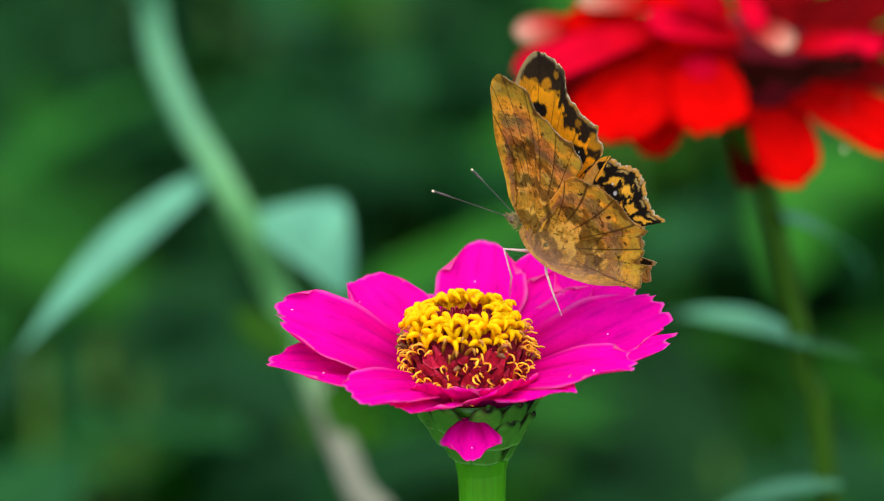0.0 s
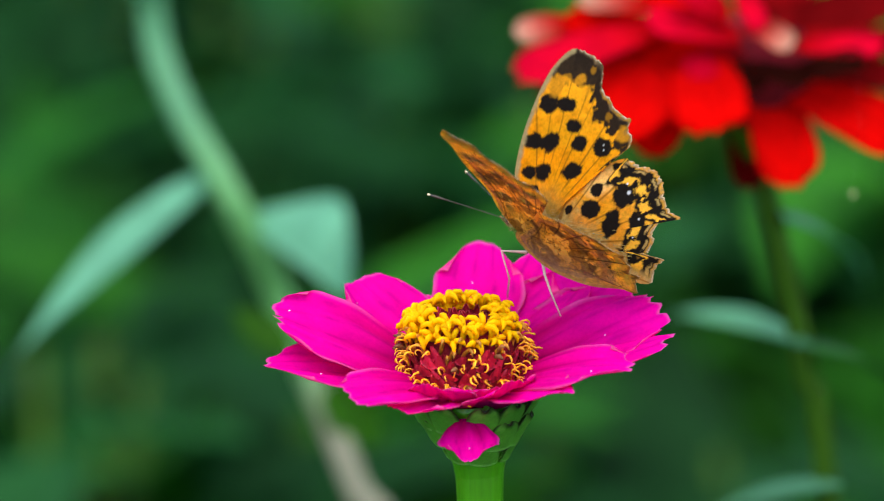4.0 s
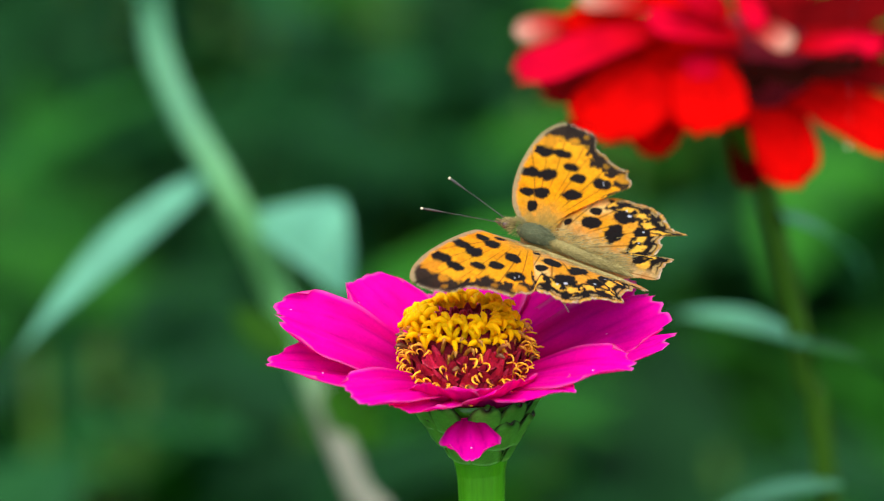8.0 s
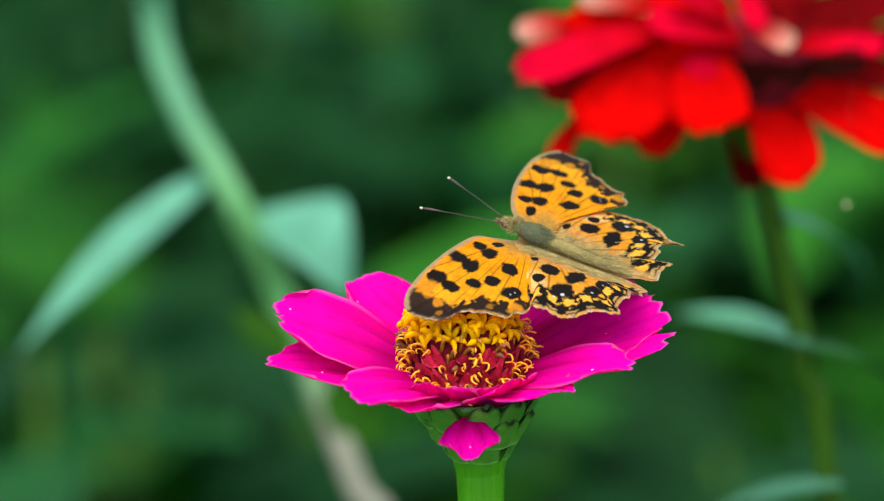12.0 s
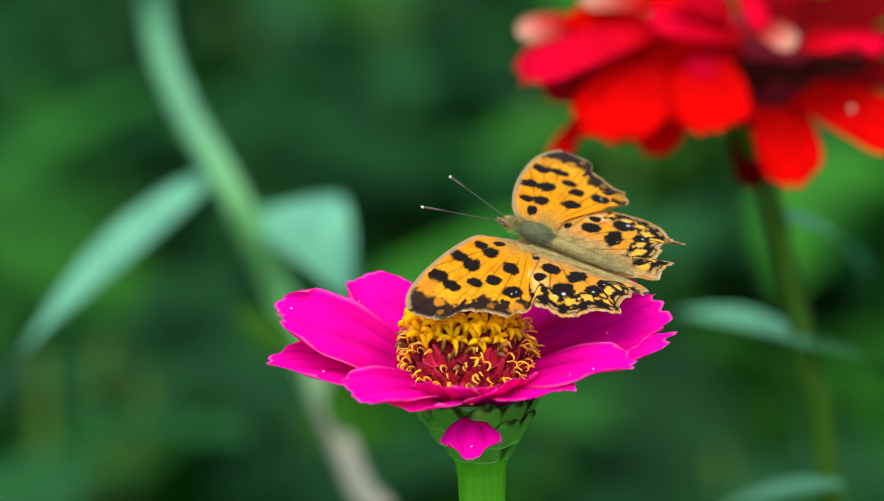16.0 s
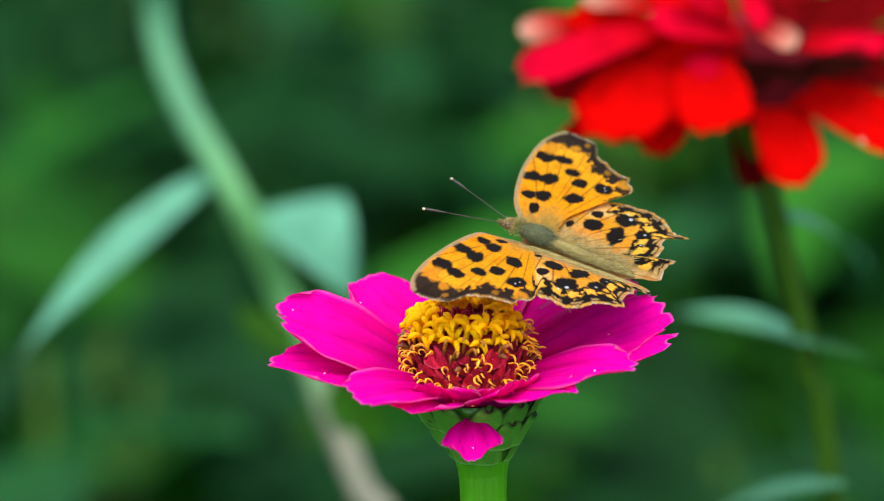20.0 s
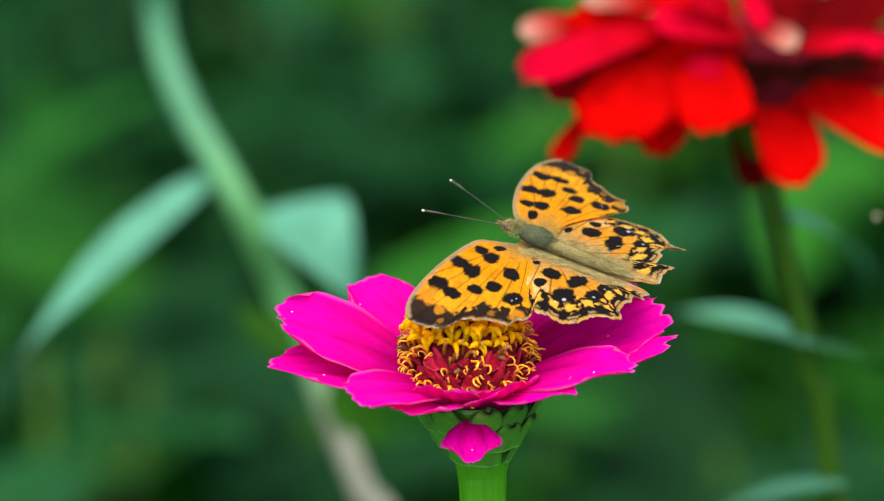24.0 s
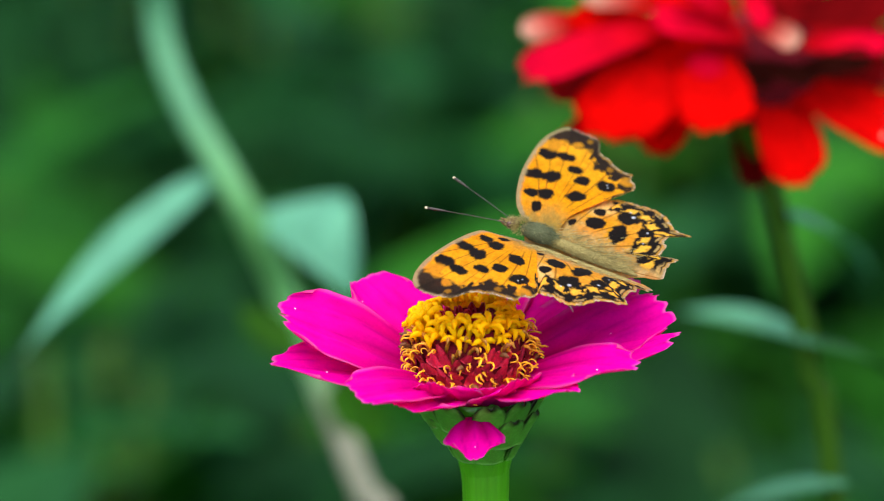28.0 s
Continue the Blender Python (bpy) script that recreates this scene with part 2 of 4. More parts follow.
# ---- flower petals ----
def petal_mesh(name, mat, length, width, rise, curl, cup, seed, base_col, tip_col, twist=0.0, teeth=0.05, nu=22, nv=13, slim=0.42, rim_col=(0.0, 0.13, 0.10), fade=1.0, ruffle=1.0):
    """One ray petal: rises from its base along +x, curls, is hollowed across and frayed at the tip."""
    rnd = random.Random(seed)
    ph = [rnd.uniform(0, 6.28) for _ in range(4)]
    pts, cols = [], []
    lines = []
    x = z = 0.0
    for i in range(nu):
        s = i / (nu - 1)
        lines.append((x, z))
        e = radians(rise + (curl) * (s ** 1.5))
        x += math.cos(e) * length / (nu - 1)
        z += math.sin(e) * length / (nu - 1)
    for i in range(nu):
        s = i / (nu - 1)
        w = slim + (1 - slim) * math.sin(min(1.0, s / 0.62) * math.pi / 2)
        if s > 0.72:
            w *= math.sqrt(max(0.0, 1 - ((s - 0.72) / 0.305) ** 2.6))
        for j in range(nv):
            v = 2 * j / (nv - 1) - 1
            back = (0.03 * v * v * abs(v) + teeth * (0.5 + 0.5 * math.sin(5.5 * v + ph[0])) + 0.5 * teeth * math.sin(13 * v + ph[1])) * s ** 4
            si = max(0.0, s - back)
            k = si * (nu - 1)
            a, fr = min(int(k), nu - 2), k - min(int(k), nu - 2)
            cx = lines[a][0] * (1 - fr) + lines[a + 1][0] * fr
            cz = lines[a][1] * (1 - fr) + lines[a + 1][1] * fr
            e = radians(rise + curl * si ** 1.5)
            y = v * w * width / 2
            lift = cup * width * (v * v - 0.3) * (0.35 + 0.65 * math.sin(s * 2.6)) + ruffle * (0.032 * math.sin(7.5 * v + ph[2]) + 0.014 * math.sin(19 * v + ph[0])) * width * s ** 0.7
            lift += 0.03 * length * s * s * math.sin(2.2 * v + ph[3] + 3 * s)
            lift += math.tan(radians(twist)) * y * s
            pts.append((cx - math.sin(e) * lift, y, cz + math.cos(e) * lift))
            rib = 0.5 + 0.5 * math.cos(16 * v + ph[1])
            c = np.array(base_col) * (1 - s ** fade) + np.array(tip_col) * s ** fade
            edge = max(0.0, abs(v) - 0.86) / 0.14
            cols.append(c * (0.86 + 0.14 * rib) + np.array(rim_col) * edge)
    v, f = thick(np.array(pts) * MM, nu, nv, 0.22 * MM)
    return sheet(name, v, f, mat, np.concatenate([cols, np.array(cols) * (1.0, 1.0, 0.72)]))


def ray_petal(length, width, rise, curl, cup, seed, blunt=3.0, teeth=3, deep=0.05, slim=0.42, ruffle=1.0, root_col=(0.70, 0.0003, 0.20), tip_col=(0.98, 0.0004, 0.50)):
    """A broad ray petal with pleats, a notched tip and a thin pale rim."""
    rnd = random.Random(seed)
    nu, nv = 36, 27
    ph = [rnd.uniform(0, 6.28) for _ in range(6)]
    cuts = [(-0.75 + 1.5 * (k + rnd.uniform(0.2, 0.8)) / teeth, deep * rnd.uniform(0.5, 1.3), rnd.uniform(0.08, 0.2)) for k in range(teeth)]
    u = np.linspace(-1, 1, nv - 2)
    v = np.concatenate([[-1.0], u * 0.978, [1.0]])
    sv = 1 - (1 - np.linspace(0, 1, nu)) ** 1.25
    fine = np.linspace(0, 1, 200)
    e = np.radians(rise + curl * fine ** 1.5)
    px, pz = np.concatenate([[0], np.cumsum(np.cos(e[:-1]))]) / 199 * length, np.concatenate([[0], np.cumsum(np.sin(e[:-1]))]) / 199 * length
    S, V = np.meshgrid(sv, v, indexing="ij")
    w = slim + (1 - slim) * np.sin(np.minimum(1, S / 0.6) * math.pi / 2)
    w *= 1 - 0.28 * np.maximum(0, (S - 0.62) / 0.38) ** 2
    w *= 1 + 0.025 * np.sin(17 * S + ph[4] + np.sign(V)) * np.abs(V)
    back = np.interp(blunt, [1.7, 3, 5], [0.45, 0.32, 0.22]) * np.abs(V) ** np.interp(blunt, [1.7, 3, 5], [1.8, 2.4, 3.6]) + 0.02 * np.sin(3 * V + ph[0])
    for at, dp, half in cuts:
        back = back + dp * np.maximum(0, 1 - np.abs(V - at) / half)
    s2 = np.clip(S - back * S ** 4, 0, 1)
    cx, cz, ee = np.interp(s2, fine, px), np.interp(s2, fine, pz), np.radians(rise + curl * s2 ** 1.5)
    y = V * w * width / 2
    lift = cup * width * (V * V - 0.3) * (0.35 + 0.65 * np.sin(S * 2.6))
    lift += ruffle * width * (0.020 * np.cos(8.5 * V + ph[1]) * np.sin(S * 3.0) + 0.010 * np.sin(21 * V + ph[2]) * S ** 0.5 + 0.035 * np.sin(4 * V + ph[5]) * S ** 3)
    lift += 0.02 * length * S * S * np.sin(2.2 * V + ph[3] + 3 * S)
    pts = np.stack([cx - np.sin(ee) * lift, y, cz + np.cos(ee) * lift], 2)
    mixw = step(S + 0.10 * np.cos(9 * V + ph[1]), 0.0, 0.75)[..., None]
    col = np.array(root_col) * (1 - mixw) + np.array(tip_col) * mixw
    lines = np.abs(np.sin(7.5 * V + ph[1] + 0.6 * np.sin(5 * S)))
    col = col * (0.80 + 0.20 * step(lines, 0.0, 0.35))[..., None] * (0.90 + 0.16 * cloud(V * 3 + seed, S * 4, seed))[..., None]
    rim = np.maximum((np.abs(V) > 0.97) * step(S, 0.25, 0.6), S >= 0.985)[..., None]
    col = col + np.array((0.0, 0.15, 0.12)) * rim * (0.4 + 0.6 * cloud(V * 4, S * 9, seed + 3))[..., None]
    pts, col = pts.reshape(-1, 3), col.reshape(-1, 3)
    vv, f = thick(pts * MM, nu, nv, (0.20 - 0.17 * S ** 6)[..., None] * MM)
    return sheet("petal", vv, f, M_PETAL, np.concatenate([col, col * (0.95, 1.0, 0.75)]))


def place_petal(parent, me, mat, azimuth, root, height, roll=0.0, label=""):
    ob = part("petal", me, mat, parent, label)
    ob.matrix_basis = (pose(0, 0, height * MM, 0, 0, azimuth) @ pose(root * MM, 0, 0, roll, 0, 0))
    return ob


def furry(radii, seed, sides=22, rings=16, rough=0.05):
    """A lumpy ellipsoid."""
    v = []
    for i in range(rings):
        t = math.pi * i / (rings - 1)
        for j in range(sides):
            p = 2 * math.pi * j / sides
            d = Vector((math.cos(t), math.sin(t) * math.cos(p), math.sin(t) * math.sin(p)))
            s = 1 + rough * noise.noise(d * 4 + Vector((seed, 0, 0)))
            v.append((d.x * radii[0] * s * MM, d.y * radii[1] * s * MM, d.z * radii[2] * s * MM))
    return v, grid_faces(rings, sides, 0, False, True)


def lathe(profile, sides=40):
    v = []
    for r, z in profile:
        for k in range(sides):
            a = 2 * math.pi * k / sides
            v.append((r * MM * math.cos(a), r * MM * math.sin(a), z * MM))
    f = grid_faces(len(profile), sides, 0, False, True)
    f.append(tuple(range((len(profile) - 1) * sides, len(profile) * sides)))
    f.append(tuple(range(sides))[::-1])
    return v, f


def join(pieces):
    """One list of vertices and faces out of several."""
    v, f = [], []
    for vv, ff in pieces:
        o = len(v)
        v += [tuple(q) for q in vv]
        f += [tuple(i + o for i in q) for q in ff]
    return v, f


def floret_mesh(seed):
    """An open disc floret: a short tube with five fleshy fingers that curl back."""
    rnd = random.Random(seed)
    pieces = [tube([(0, 0, -2.6 * MM), (0, 0, -0.8 * MM), (0, 0, 0.1 * MM)], [0.45 * MM, 0.55 * MM, 0.75 * MM], 8, False)]
    for k in range(5):
        a0 = k * 2 * math.pi / 5 + rnd.uniform(-.25, .25)
        ln, bow = rnd.uniform(0.85, 1.15), rnd.uniform(0.4, 1.3)
        path = []
        for r, z in ((0.40, -0.3), (0.80, 0.50), (1.40, 0.95 - 0.1 * bow), (2.05, 1.05 - 0.45 * bow), (2.55, 0.8 - 0.9 * bow)):
            path.append((r * ln * math.cos(a0) * MM, r * ln * math.sin(a0) * MM, z * ln * MM))
        pieces.append(tube(path, [0.36 * MM, 0.46 * MM, 0.47 * MM, 0.36 * MM, 0.07 * MM], 7))
    v, f = join(pieces)
    return sheet("floret", v, f, M_YEL)


def old_floret_mesh(seed):
    """A faded floret: a bent orange-brown tube with a thin curled style."""
    rnd = random.Random(seed)
    side = rnd.uniform(-0.5, 0.5)
    path = [(0, 0, -1.5), (0.1, 0, 0), (0.5, side * 0.4, 1.1), (1.2, side, 1.5), (1.9, side * 1.6, 1.0)]
    v, f = tube([Vector(q) * MM for q in path], [0.26 * MM, 0.30 * MM, 0.34 * MM, 0.30 * MM, 0.08 * MM], 7)
    return sheet("old_floret", v, f, M_TUBE)


def stigma_mesh(seed):
    """A thin curled stigma branch."""
    rnd = random.Random(seed)
    path = []
    turn, ln = rnd.uniform(2.6, 4.6), rnd.uniform(2.2, 3.4)
    x = z = 0.0
    a = 1.3
    for i in range(9):
        path.append((x * MM, 0.25 * math.sin(i) * MM * rnd.uniform(0, 1), z * MM))
        x += math.cos(a) * ln / 8
        z += math.sin(a) * ln / 8
        a -= turn / 8 * (0.4 + i / 6)
    v, f = tube(path, [0.15 * MM] * 4 + [0.14 * MM] * 3 + [0.12 * MM, 0.09 * MM], 6)
    return sheet("stigma", v, f, M_STIG)


def pale_mesh(seed):
    """A pointed, hollowed crimson scale of the disc."""
    rnd = random.Random(seed)
    pts = []
    ln = rnd.uniform(2.4, 3.2)
    for i in range(6):
        s = i / 5
        w = 0.95 * (1 - s ** 2.2) + 0.10
        for j in range(5):
            q = j / 2 - 1
            pts.append((0.35 * (1 - q * q) * MM + 0.25 * s * s * MM, q * w * MM, ln * s * MM))
    v, f = thick(pts, 6, 5, 0.12 * MM)
    return sheet("pale", v, f, M_PALE)


def withered_mesh(seed):
    """A shrivelled brown floret with a bent rim."""
    rnd = random.Random(seed)
    path = [(0, 0, 0), (0.1 * MM, 0, 1.0 * MM), (0.5 * MM, 0.2 * MM, 1.9 * MM), (1.1 * MM, rnd.uniform(-.4, .4) * MM, 2.3 * MM)]
    v, f = tube(path, [0.26 * MM, 0.30 * MM, 0.40 * MM, 0.16 * MM], 6)
    return sheet("withered_floret", v, f, M_SEED)


def bract_mesh(seed, ln, wd):
    """A rounded green scale of the cup, with a dark papery rim."""
    pts, cols = [], []
    nu, nv = 9, 9
    for i in range(nu):
        s = i / (nu - 1)
        w = math.sqrt(max(0.0, 1 - (max(0.0, s - 0.45) / 0.56) ** 2)) * (0.75 + 0.25 * s)
        for j in range(nv):
            q = 2 * j / (nv - 1) - 1
            pts.append(((0.10 * wd * (1 - q * q) + 0.02 * ln * s * s + 0.04 * ln * s ** 3) * MM, q * w * wd / 2 * MM, ln * s * MM))
            rim = max(step(np.array(s), 0.88, 1.0), step(np.array(abs(q)), 0.90, 1.0) * min(1.0, s * 1.6))
            cols.append(np.array((0.10, 0.29, 0.028)) * (1 - rim) + np.array((0.03, 0.04, 0.012)) * rim)
    v, f = thick(pts, nu, nv, 0.4 * MM)
    return sheet("bract", v, f, M_BRACT, np.concatenate([cols, cols]))


def disc_radius(z):
    return float(np.interp(z, [-1, 0, 3, 5.5, 7.5, 9.0, 9.8], [8.6, 8.8, 8.7, 8.4, 7.8, 6.4, 4.0]))


# azimuth, length, width, rise, curl, cup, root height, roll, squareness of the tip
BACK_PETALS = [
    (84, 26, 14, 25, 6, 0.06, 0.5, 0, 3), (104, 18.5, 8, 16, 8, 0.08, -0.6, 0, 3), (131, 20.2, 14.0, 27, 2, 0.05, 0.5, -4, 5), (147, 17.5, 9, 24, 0, 0.06, -0.8, -8, 4),
    (153, 22.5, 8, 24, 2, 0.06, -0.8, -6, 3), (178, 25.2, 16, 31, -10, 0.05, 0.4, -16, 5), (68, 26, 14.5, 24, 4, 0.06, -0.6, 0, 3),
    (52, 25, 13.5, 22, 4, 0.06, 0.4, 4, 3), (36, 26, 14.5, 23, 0, 0.07, -0.4, 6, 4), (14, 25.4, 16.5, 23, -6, 0.05, 0.5, 14, 5)]
FRONT_PETALS = [
    (193, 25.2, 11.5, 18, -10, 0.06, -0.4, -12, 4), (229, 22, 11, 18, -16, 0.10, 0.0, -14, 5), (243, 16, 10.5, 14, -10, 0.10, -0.8, -8, 4),
    (250, 10.5, 12, 30, 14, 0.06, -2.4, 2, 3), (264, 8.8, 11.5, 38, 4, 0.05, -3.0, 12, 3), (272, 9.2, 9.0, -16, -26, -0.05, -3.4, 0, 1.7),
    (282, 8.8, 11.5, 38, 6, 0.05, -2.8, -10, 3), (298, 11.5, 12, 30, 10, 0.06, -2.0, 8, 3), (309, 18.5, 11, 18, -6, 0.08, -0.5, 12, 4), (330, 24, 12, 24, -16, 0.08, 0.2, 14, 4),
    (357, 26.5, 9.5, 21, -8, 0.04, -0.9, 8, 4)]

HEAD = spot(3.7, -18.6)


def magenta_zinnia():
    root = tagged(new("zinnia"), "magenta zinnia with yellow and crimson disc on thick green stem", "flower")
    root.location = HEAD
    for i, (az, ln, wd, rise, curl, cup, ht, roll, blunt) in enumerate(BACK_PETALS + FRONT_PETALS):
        me = ray_petal(ln, wd, rise, curl, cup, 40 + i, blunt, 3 + i % 2, 0.012 if 50 < az < 140 else 0.055, 0.3 if rise < 0 else 0.42, 0.4 if 50 < az < 110 else 1.0)
        ob = place_petal(root, me, M_PETAL, az, 8.3 if rise < 0 else 6.0, ht, roll)
        drop = random.Random(i * 5 + 1)
        for _ in range((1, 0, 1, 0, 1)[i % 5]):
            k = drop.randrange(18, 32) * 27 + drop.randrange(6, 20)
            v, f = furry((0.17, 0.13, 0.06), i, 10, 8, 0.15)
            part("dewdrop", sheet("dewdrop", v, f, M_DEW), M_DEW, ob, "tiny pale dewdrop").location = me.vertices[k].co
    v, f = lathe([(8.0, -2), (8.3, 0), (8.1, 3), (7.7, 5.5), (7.0, 7.6), (5.6, 8.8), (3, 8.2), (0.5, 8.0)])
    part("disc", sheet("disc", v, f, M_CORE), M_CORE, root, "dark crimson core of the flower disc")
    rnd = random.Random(3)
    florets = [floret_mesh(s) for s in range(5)]
    rings = [(7.1, 8.3, 14, 40), (6.4, 9.5, 12, 22), (5.4, 10.0, 6, 6)]
    for r, z, n, lean in rings:
        for k in range(n):
            if r < 6 and rnd.random() < 0.25:
                continue
            a = 360 * (k + rnd.uniform(-.25, .25)) / n
            rr, zz = r + rnd.uniform(-.35, .35), z + rnd.uniform(-.45, .45)
            ob = part("floret", rnd.choice(florets), M_YEL, root)
            ob.matrix_basis = pose(-0.7 * MM, 0, zz * MM, 0, 0, a) @ pose(rr * MM, 0, 0, 0, lean + rnd.uniform(-10, 10), rnd.uniform(0, 70)) @ Matrix.Scale(rnd.uniform(0.85, 1.1), 4)
    faded = [old_floret_mesh(s) for s in range(5)]
    for z, n in ((5.0, 8), (6.3, 13), (7.3, 15)):
        for k in range(n):
            a = 360 * (k + rnd.uniform(-.4, .4)) / n
            ob = part("old_floret", rnd.choice(faded), M_TUBE, root)
            ob.matrix_basis = pose(-0.4 * MM, 0, (z + rnd.uniform(-.4, .4)) * MM, 0, 0, a) @ pose((disc_radius(z) - 0.5) * MM, 0, 0, rnd.uniform(-25, 25), rnd.uniform(-5, 25), 0) @ Matrix.Scale(rnd.uniform(0.8, 1.1), 4)
    pales = [pale_mesh(s) for s in range(4)]
    for z, n in ((0.0, 40), (1.2, 38), (2.4, 36), (3.6, 34), (4.8, 30)):
        for k in range(n):
            a = 360 * (k + rnd.uniform(-.3, .3)) / n
            ob = part("pale", rnd.choice(pales), M_PALE, root)
            ob.matrix_basis = pose(0, 0, (z + rnd.uniform(-.5, .5)) * MM, 0, 0, a) @ pose((disc_radius(z) - 0.45) * MM, 0, 0, rnd.uniform(-35, 35), rnd.uniform(-8, 40), 0) @ Matrix.Scale(rnd.uniform(0.55, 0.95), 4)
    for k in range(44):
        a = 360 * k / 44 + rnd.uniform(-8, 8)
        r = 4.7 * math.sqrt(rnd.uniform(0.02, 1.0))
        ob = part("pale", rnd.choice(pales), M_PALE, root)
        ob.matrix_basis = pose(0, 0, rnd.uniform(6.2, 7.2) * MM, 0, 0, a) @ pose(r * MM, 0, 0, 0, -8, 0)
    dry = [withered_mesh(s) for s in range(4)]
    for k in range(22):
        a, z = rnd.uniform(0, 360), rnd.uniform(0.4, 6.0)
        ob = part("withered_floret", rnd.choice(dry), M_SEED, root)
        ob.matrix_basis = pose(0, 0, z * MM, 0, 0, a) @ pose((disc_radius(z) - 0.1) * MM, 0, 0, rnd.uniform(-15, 15), rnd.uniform(20, 60), 0)
    curls = [stigma_mesh(s) for s in range(6)]
    for k in range(250):
        a, z = rnd.uniform(0, 360), rnd.choice((rnd.uniform(-0.6, 2), rnd.uniform(1, 6.6)))
        ob = part("stigma", rnd.choice(curls), M_STIG, root)
        ob.matrix_basis = (pose(0, 0, z * MM, 0, 0, a) @ pose((disc_radius(z) + 0.25) * MM, 0, 0, rnd.uniform(-60, 60), rnd.uniform(-10, 35), 0) @ Matrix.Scale(rnd.uniform(0.65, 1.1), 4))
    # cup of bracts, leaning with the stem
    v, f = lathe([(3.3, -17), (3.6, -15), (4.0, -13), (4.8, -10.5), (6.2, -7), (7.4, -4), (8.0, -1.6)])
    v = [(q[0] + 2.0 * MM * min(1.0, -q[2] / (12.8 * MM)), q[1], q[2]) for q in v]
    part("cup", sheet("cup", v, f, M_STEM), M_STEM, root, "green cup under the flower")
    scales = [bract_mesh(1, 5.4, 5.6), bract_mesh(2, 4.6, 5.0)]
    for z, n, r, which in ((-6.0, 11, 7.8, 0), (-9.0, 9, 6.4, 0), (-11.8, 7, 4.5, 1)):
        for k in range(n):
            a = 360 * (k + 0.5 * (n % 2)) / n + rnd.uniform(-5, 5)
            ob = part("bract", scales[which], M_BRACT, root)
            lean = 2.0 * min(1.0, -z / 12.8)
            ob.matrix_basis = pose(lean * MM, 0, z * MM, 0, 0, a) @ pose((r - 0.6) * MM, 0, 0, 0, 26, 0)
    path = spline([(2.0, 0, -12.4), (2.2, 0, -30), (2.0, 2, -110), (-4, 8, -330), (-6, 10, -640)], 8)
    v, f = tube([Vector(q) * MM for q in path], [3.45 * MM + 0.15 * MM * math.sin(i * 0.7) + i * 0.02 * MM for i in range(len(path))], 20)
    part("stem", sheet("stem", v, f, M_STEM), M_STEM, root, "thick ribbed bright green stem")
    return root


zinnia = magenta_zinnia()


# ---- butterfly ----
FORE_EDGE = [(1.6, 0.8), (3.4, 2.3), (5.4, 4.0), (6.6, 5.6), (7.9, 9.0), (9.0, 13.4), (9.5, 17.4), (9.7, 21.2), (9.6, 23.9), (8.9, 26.2), (7.8, 27.6), (6.2, 27.8),
             (4.2, 27.6), (2.5, 26.9), (1.8, 25.3), (0.7, 23.9), (-1.4, 22.5), (-3.3, 21.6), (-5.3, 21.4), (-5.8, 20.1),
             (-7.1, 18.7), (-7.1, 17.2), (-6.0, 15.5), (-4.8, 13.8), (-3.7, 11.3), (-2.4, 8.3), (-1.8, 5.3), (-1.2, 2.2)]
HIND_EDGE = [(2.6, 0.9), (1.2, 3.6), (-0.8, 6.4), (-2.2, 9.0), (-3.4, 11.4), (-4.4, 13.3), (-5.6, 14.8), (-7.0, 15.6), (-9.1, 15.4), (-11.0, 15.9), (-12.5, 15.6),
             (-14.0, 14.8), (-15.0, 13.6), (-16.0, 12.6), (-16.8, 11.9), (-19.1, 12.0), (-18.9, 11.4), (-17.1, 10.7), (-16.4, 9.9), (-16.5, 8.2), (-17.2, 7.1),
             (-17.0, 5.5), (-17.2, 5.0), (-19.9, 5.5), (-19.1, 3.6), (-19.4, 1.6), (-18.0, 0.7), (-16.6, 0.4), (-12, -1.6), (-7, -2.5), (-3, -2.7), (0.4, -1.9), (2.4, -0.4), (2.6, 0.9)]
# the tail of the other hindwing is worn down
HIND_EDGE_WORN = [(min(a, -18.3 - 0.4 * math.sin(3 * b)) if 4.5 < b < 12.1 and a < -16.3 else a, b) for a, b in HIND_EDGE]
# across and along the wing, half widths, lean of each dark spot
FORE_SPOTS = [(6.9, 12.6, 1.5, 1.15, 30), (4.4, 13.5, 1.35, 1.5, 0), (5.4, 8.2, 1.05, 0.95, 20), (3.3, 9.1, 1.15, 1.4, 20), (3.3, 5.8, 0.75, 1.0, 20), (2.0, 17.1, 1.25, 0.95, 10),
              (0.1, 15.1, 1.15, 1.2, 0), (-0.8, 11.0, 1.5, 1.25, 30), (-3.5, 16.1, 1.35, 1.35, 20), (4.8, 19.5, 1.75, 1.0, 10), (7.4, 18.7, 1.5, 1.4, -20)]
HIND_SPOTS = [(-5.2, 9.9, 0.95, 0.95, 0), (-5.8, 7.1, 1.45, 1.35, 20), (-9.5, 11.2, 1.85, 1.9, 0), (-9.7, 6.5, 1.35, 1.9, 0), (-13.3, 8.6, 1.25, 1.2, 0),
              (-13.8, 5.9, 1.0, 1.5, 0), (-2.6, 5.6, 0.6, 0.75, 0), (-14.9, 3.8, 0.8, 1.0, 0), (-7.2, 14.0, 1.7, 0.8, 0)]
ORANGE, AMBER, INK = (0.74, 0.315, 0.004), (0.80, 0.42, 0.016), (0.013, 0.010, 0.009)


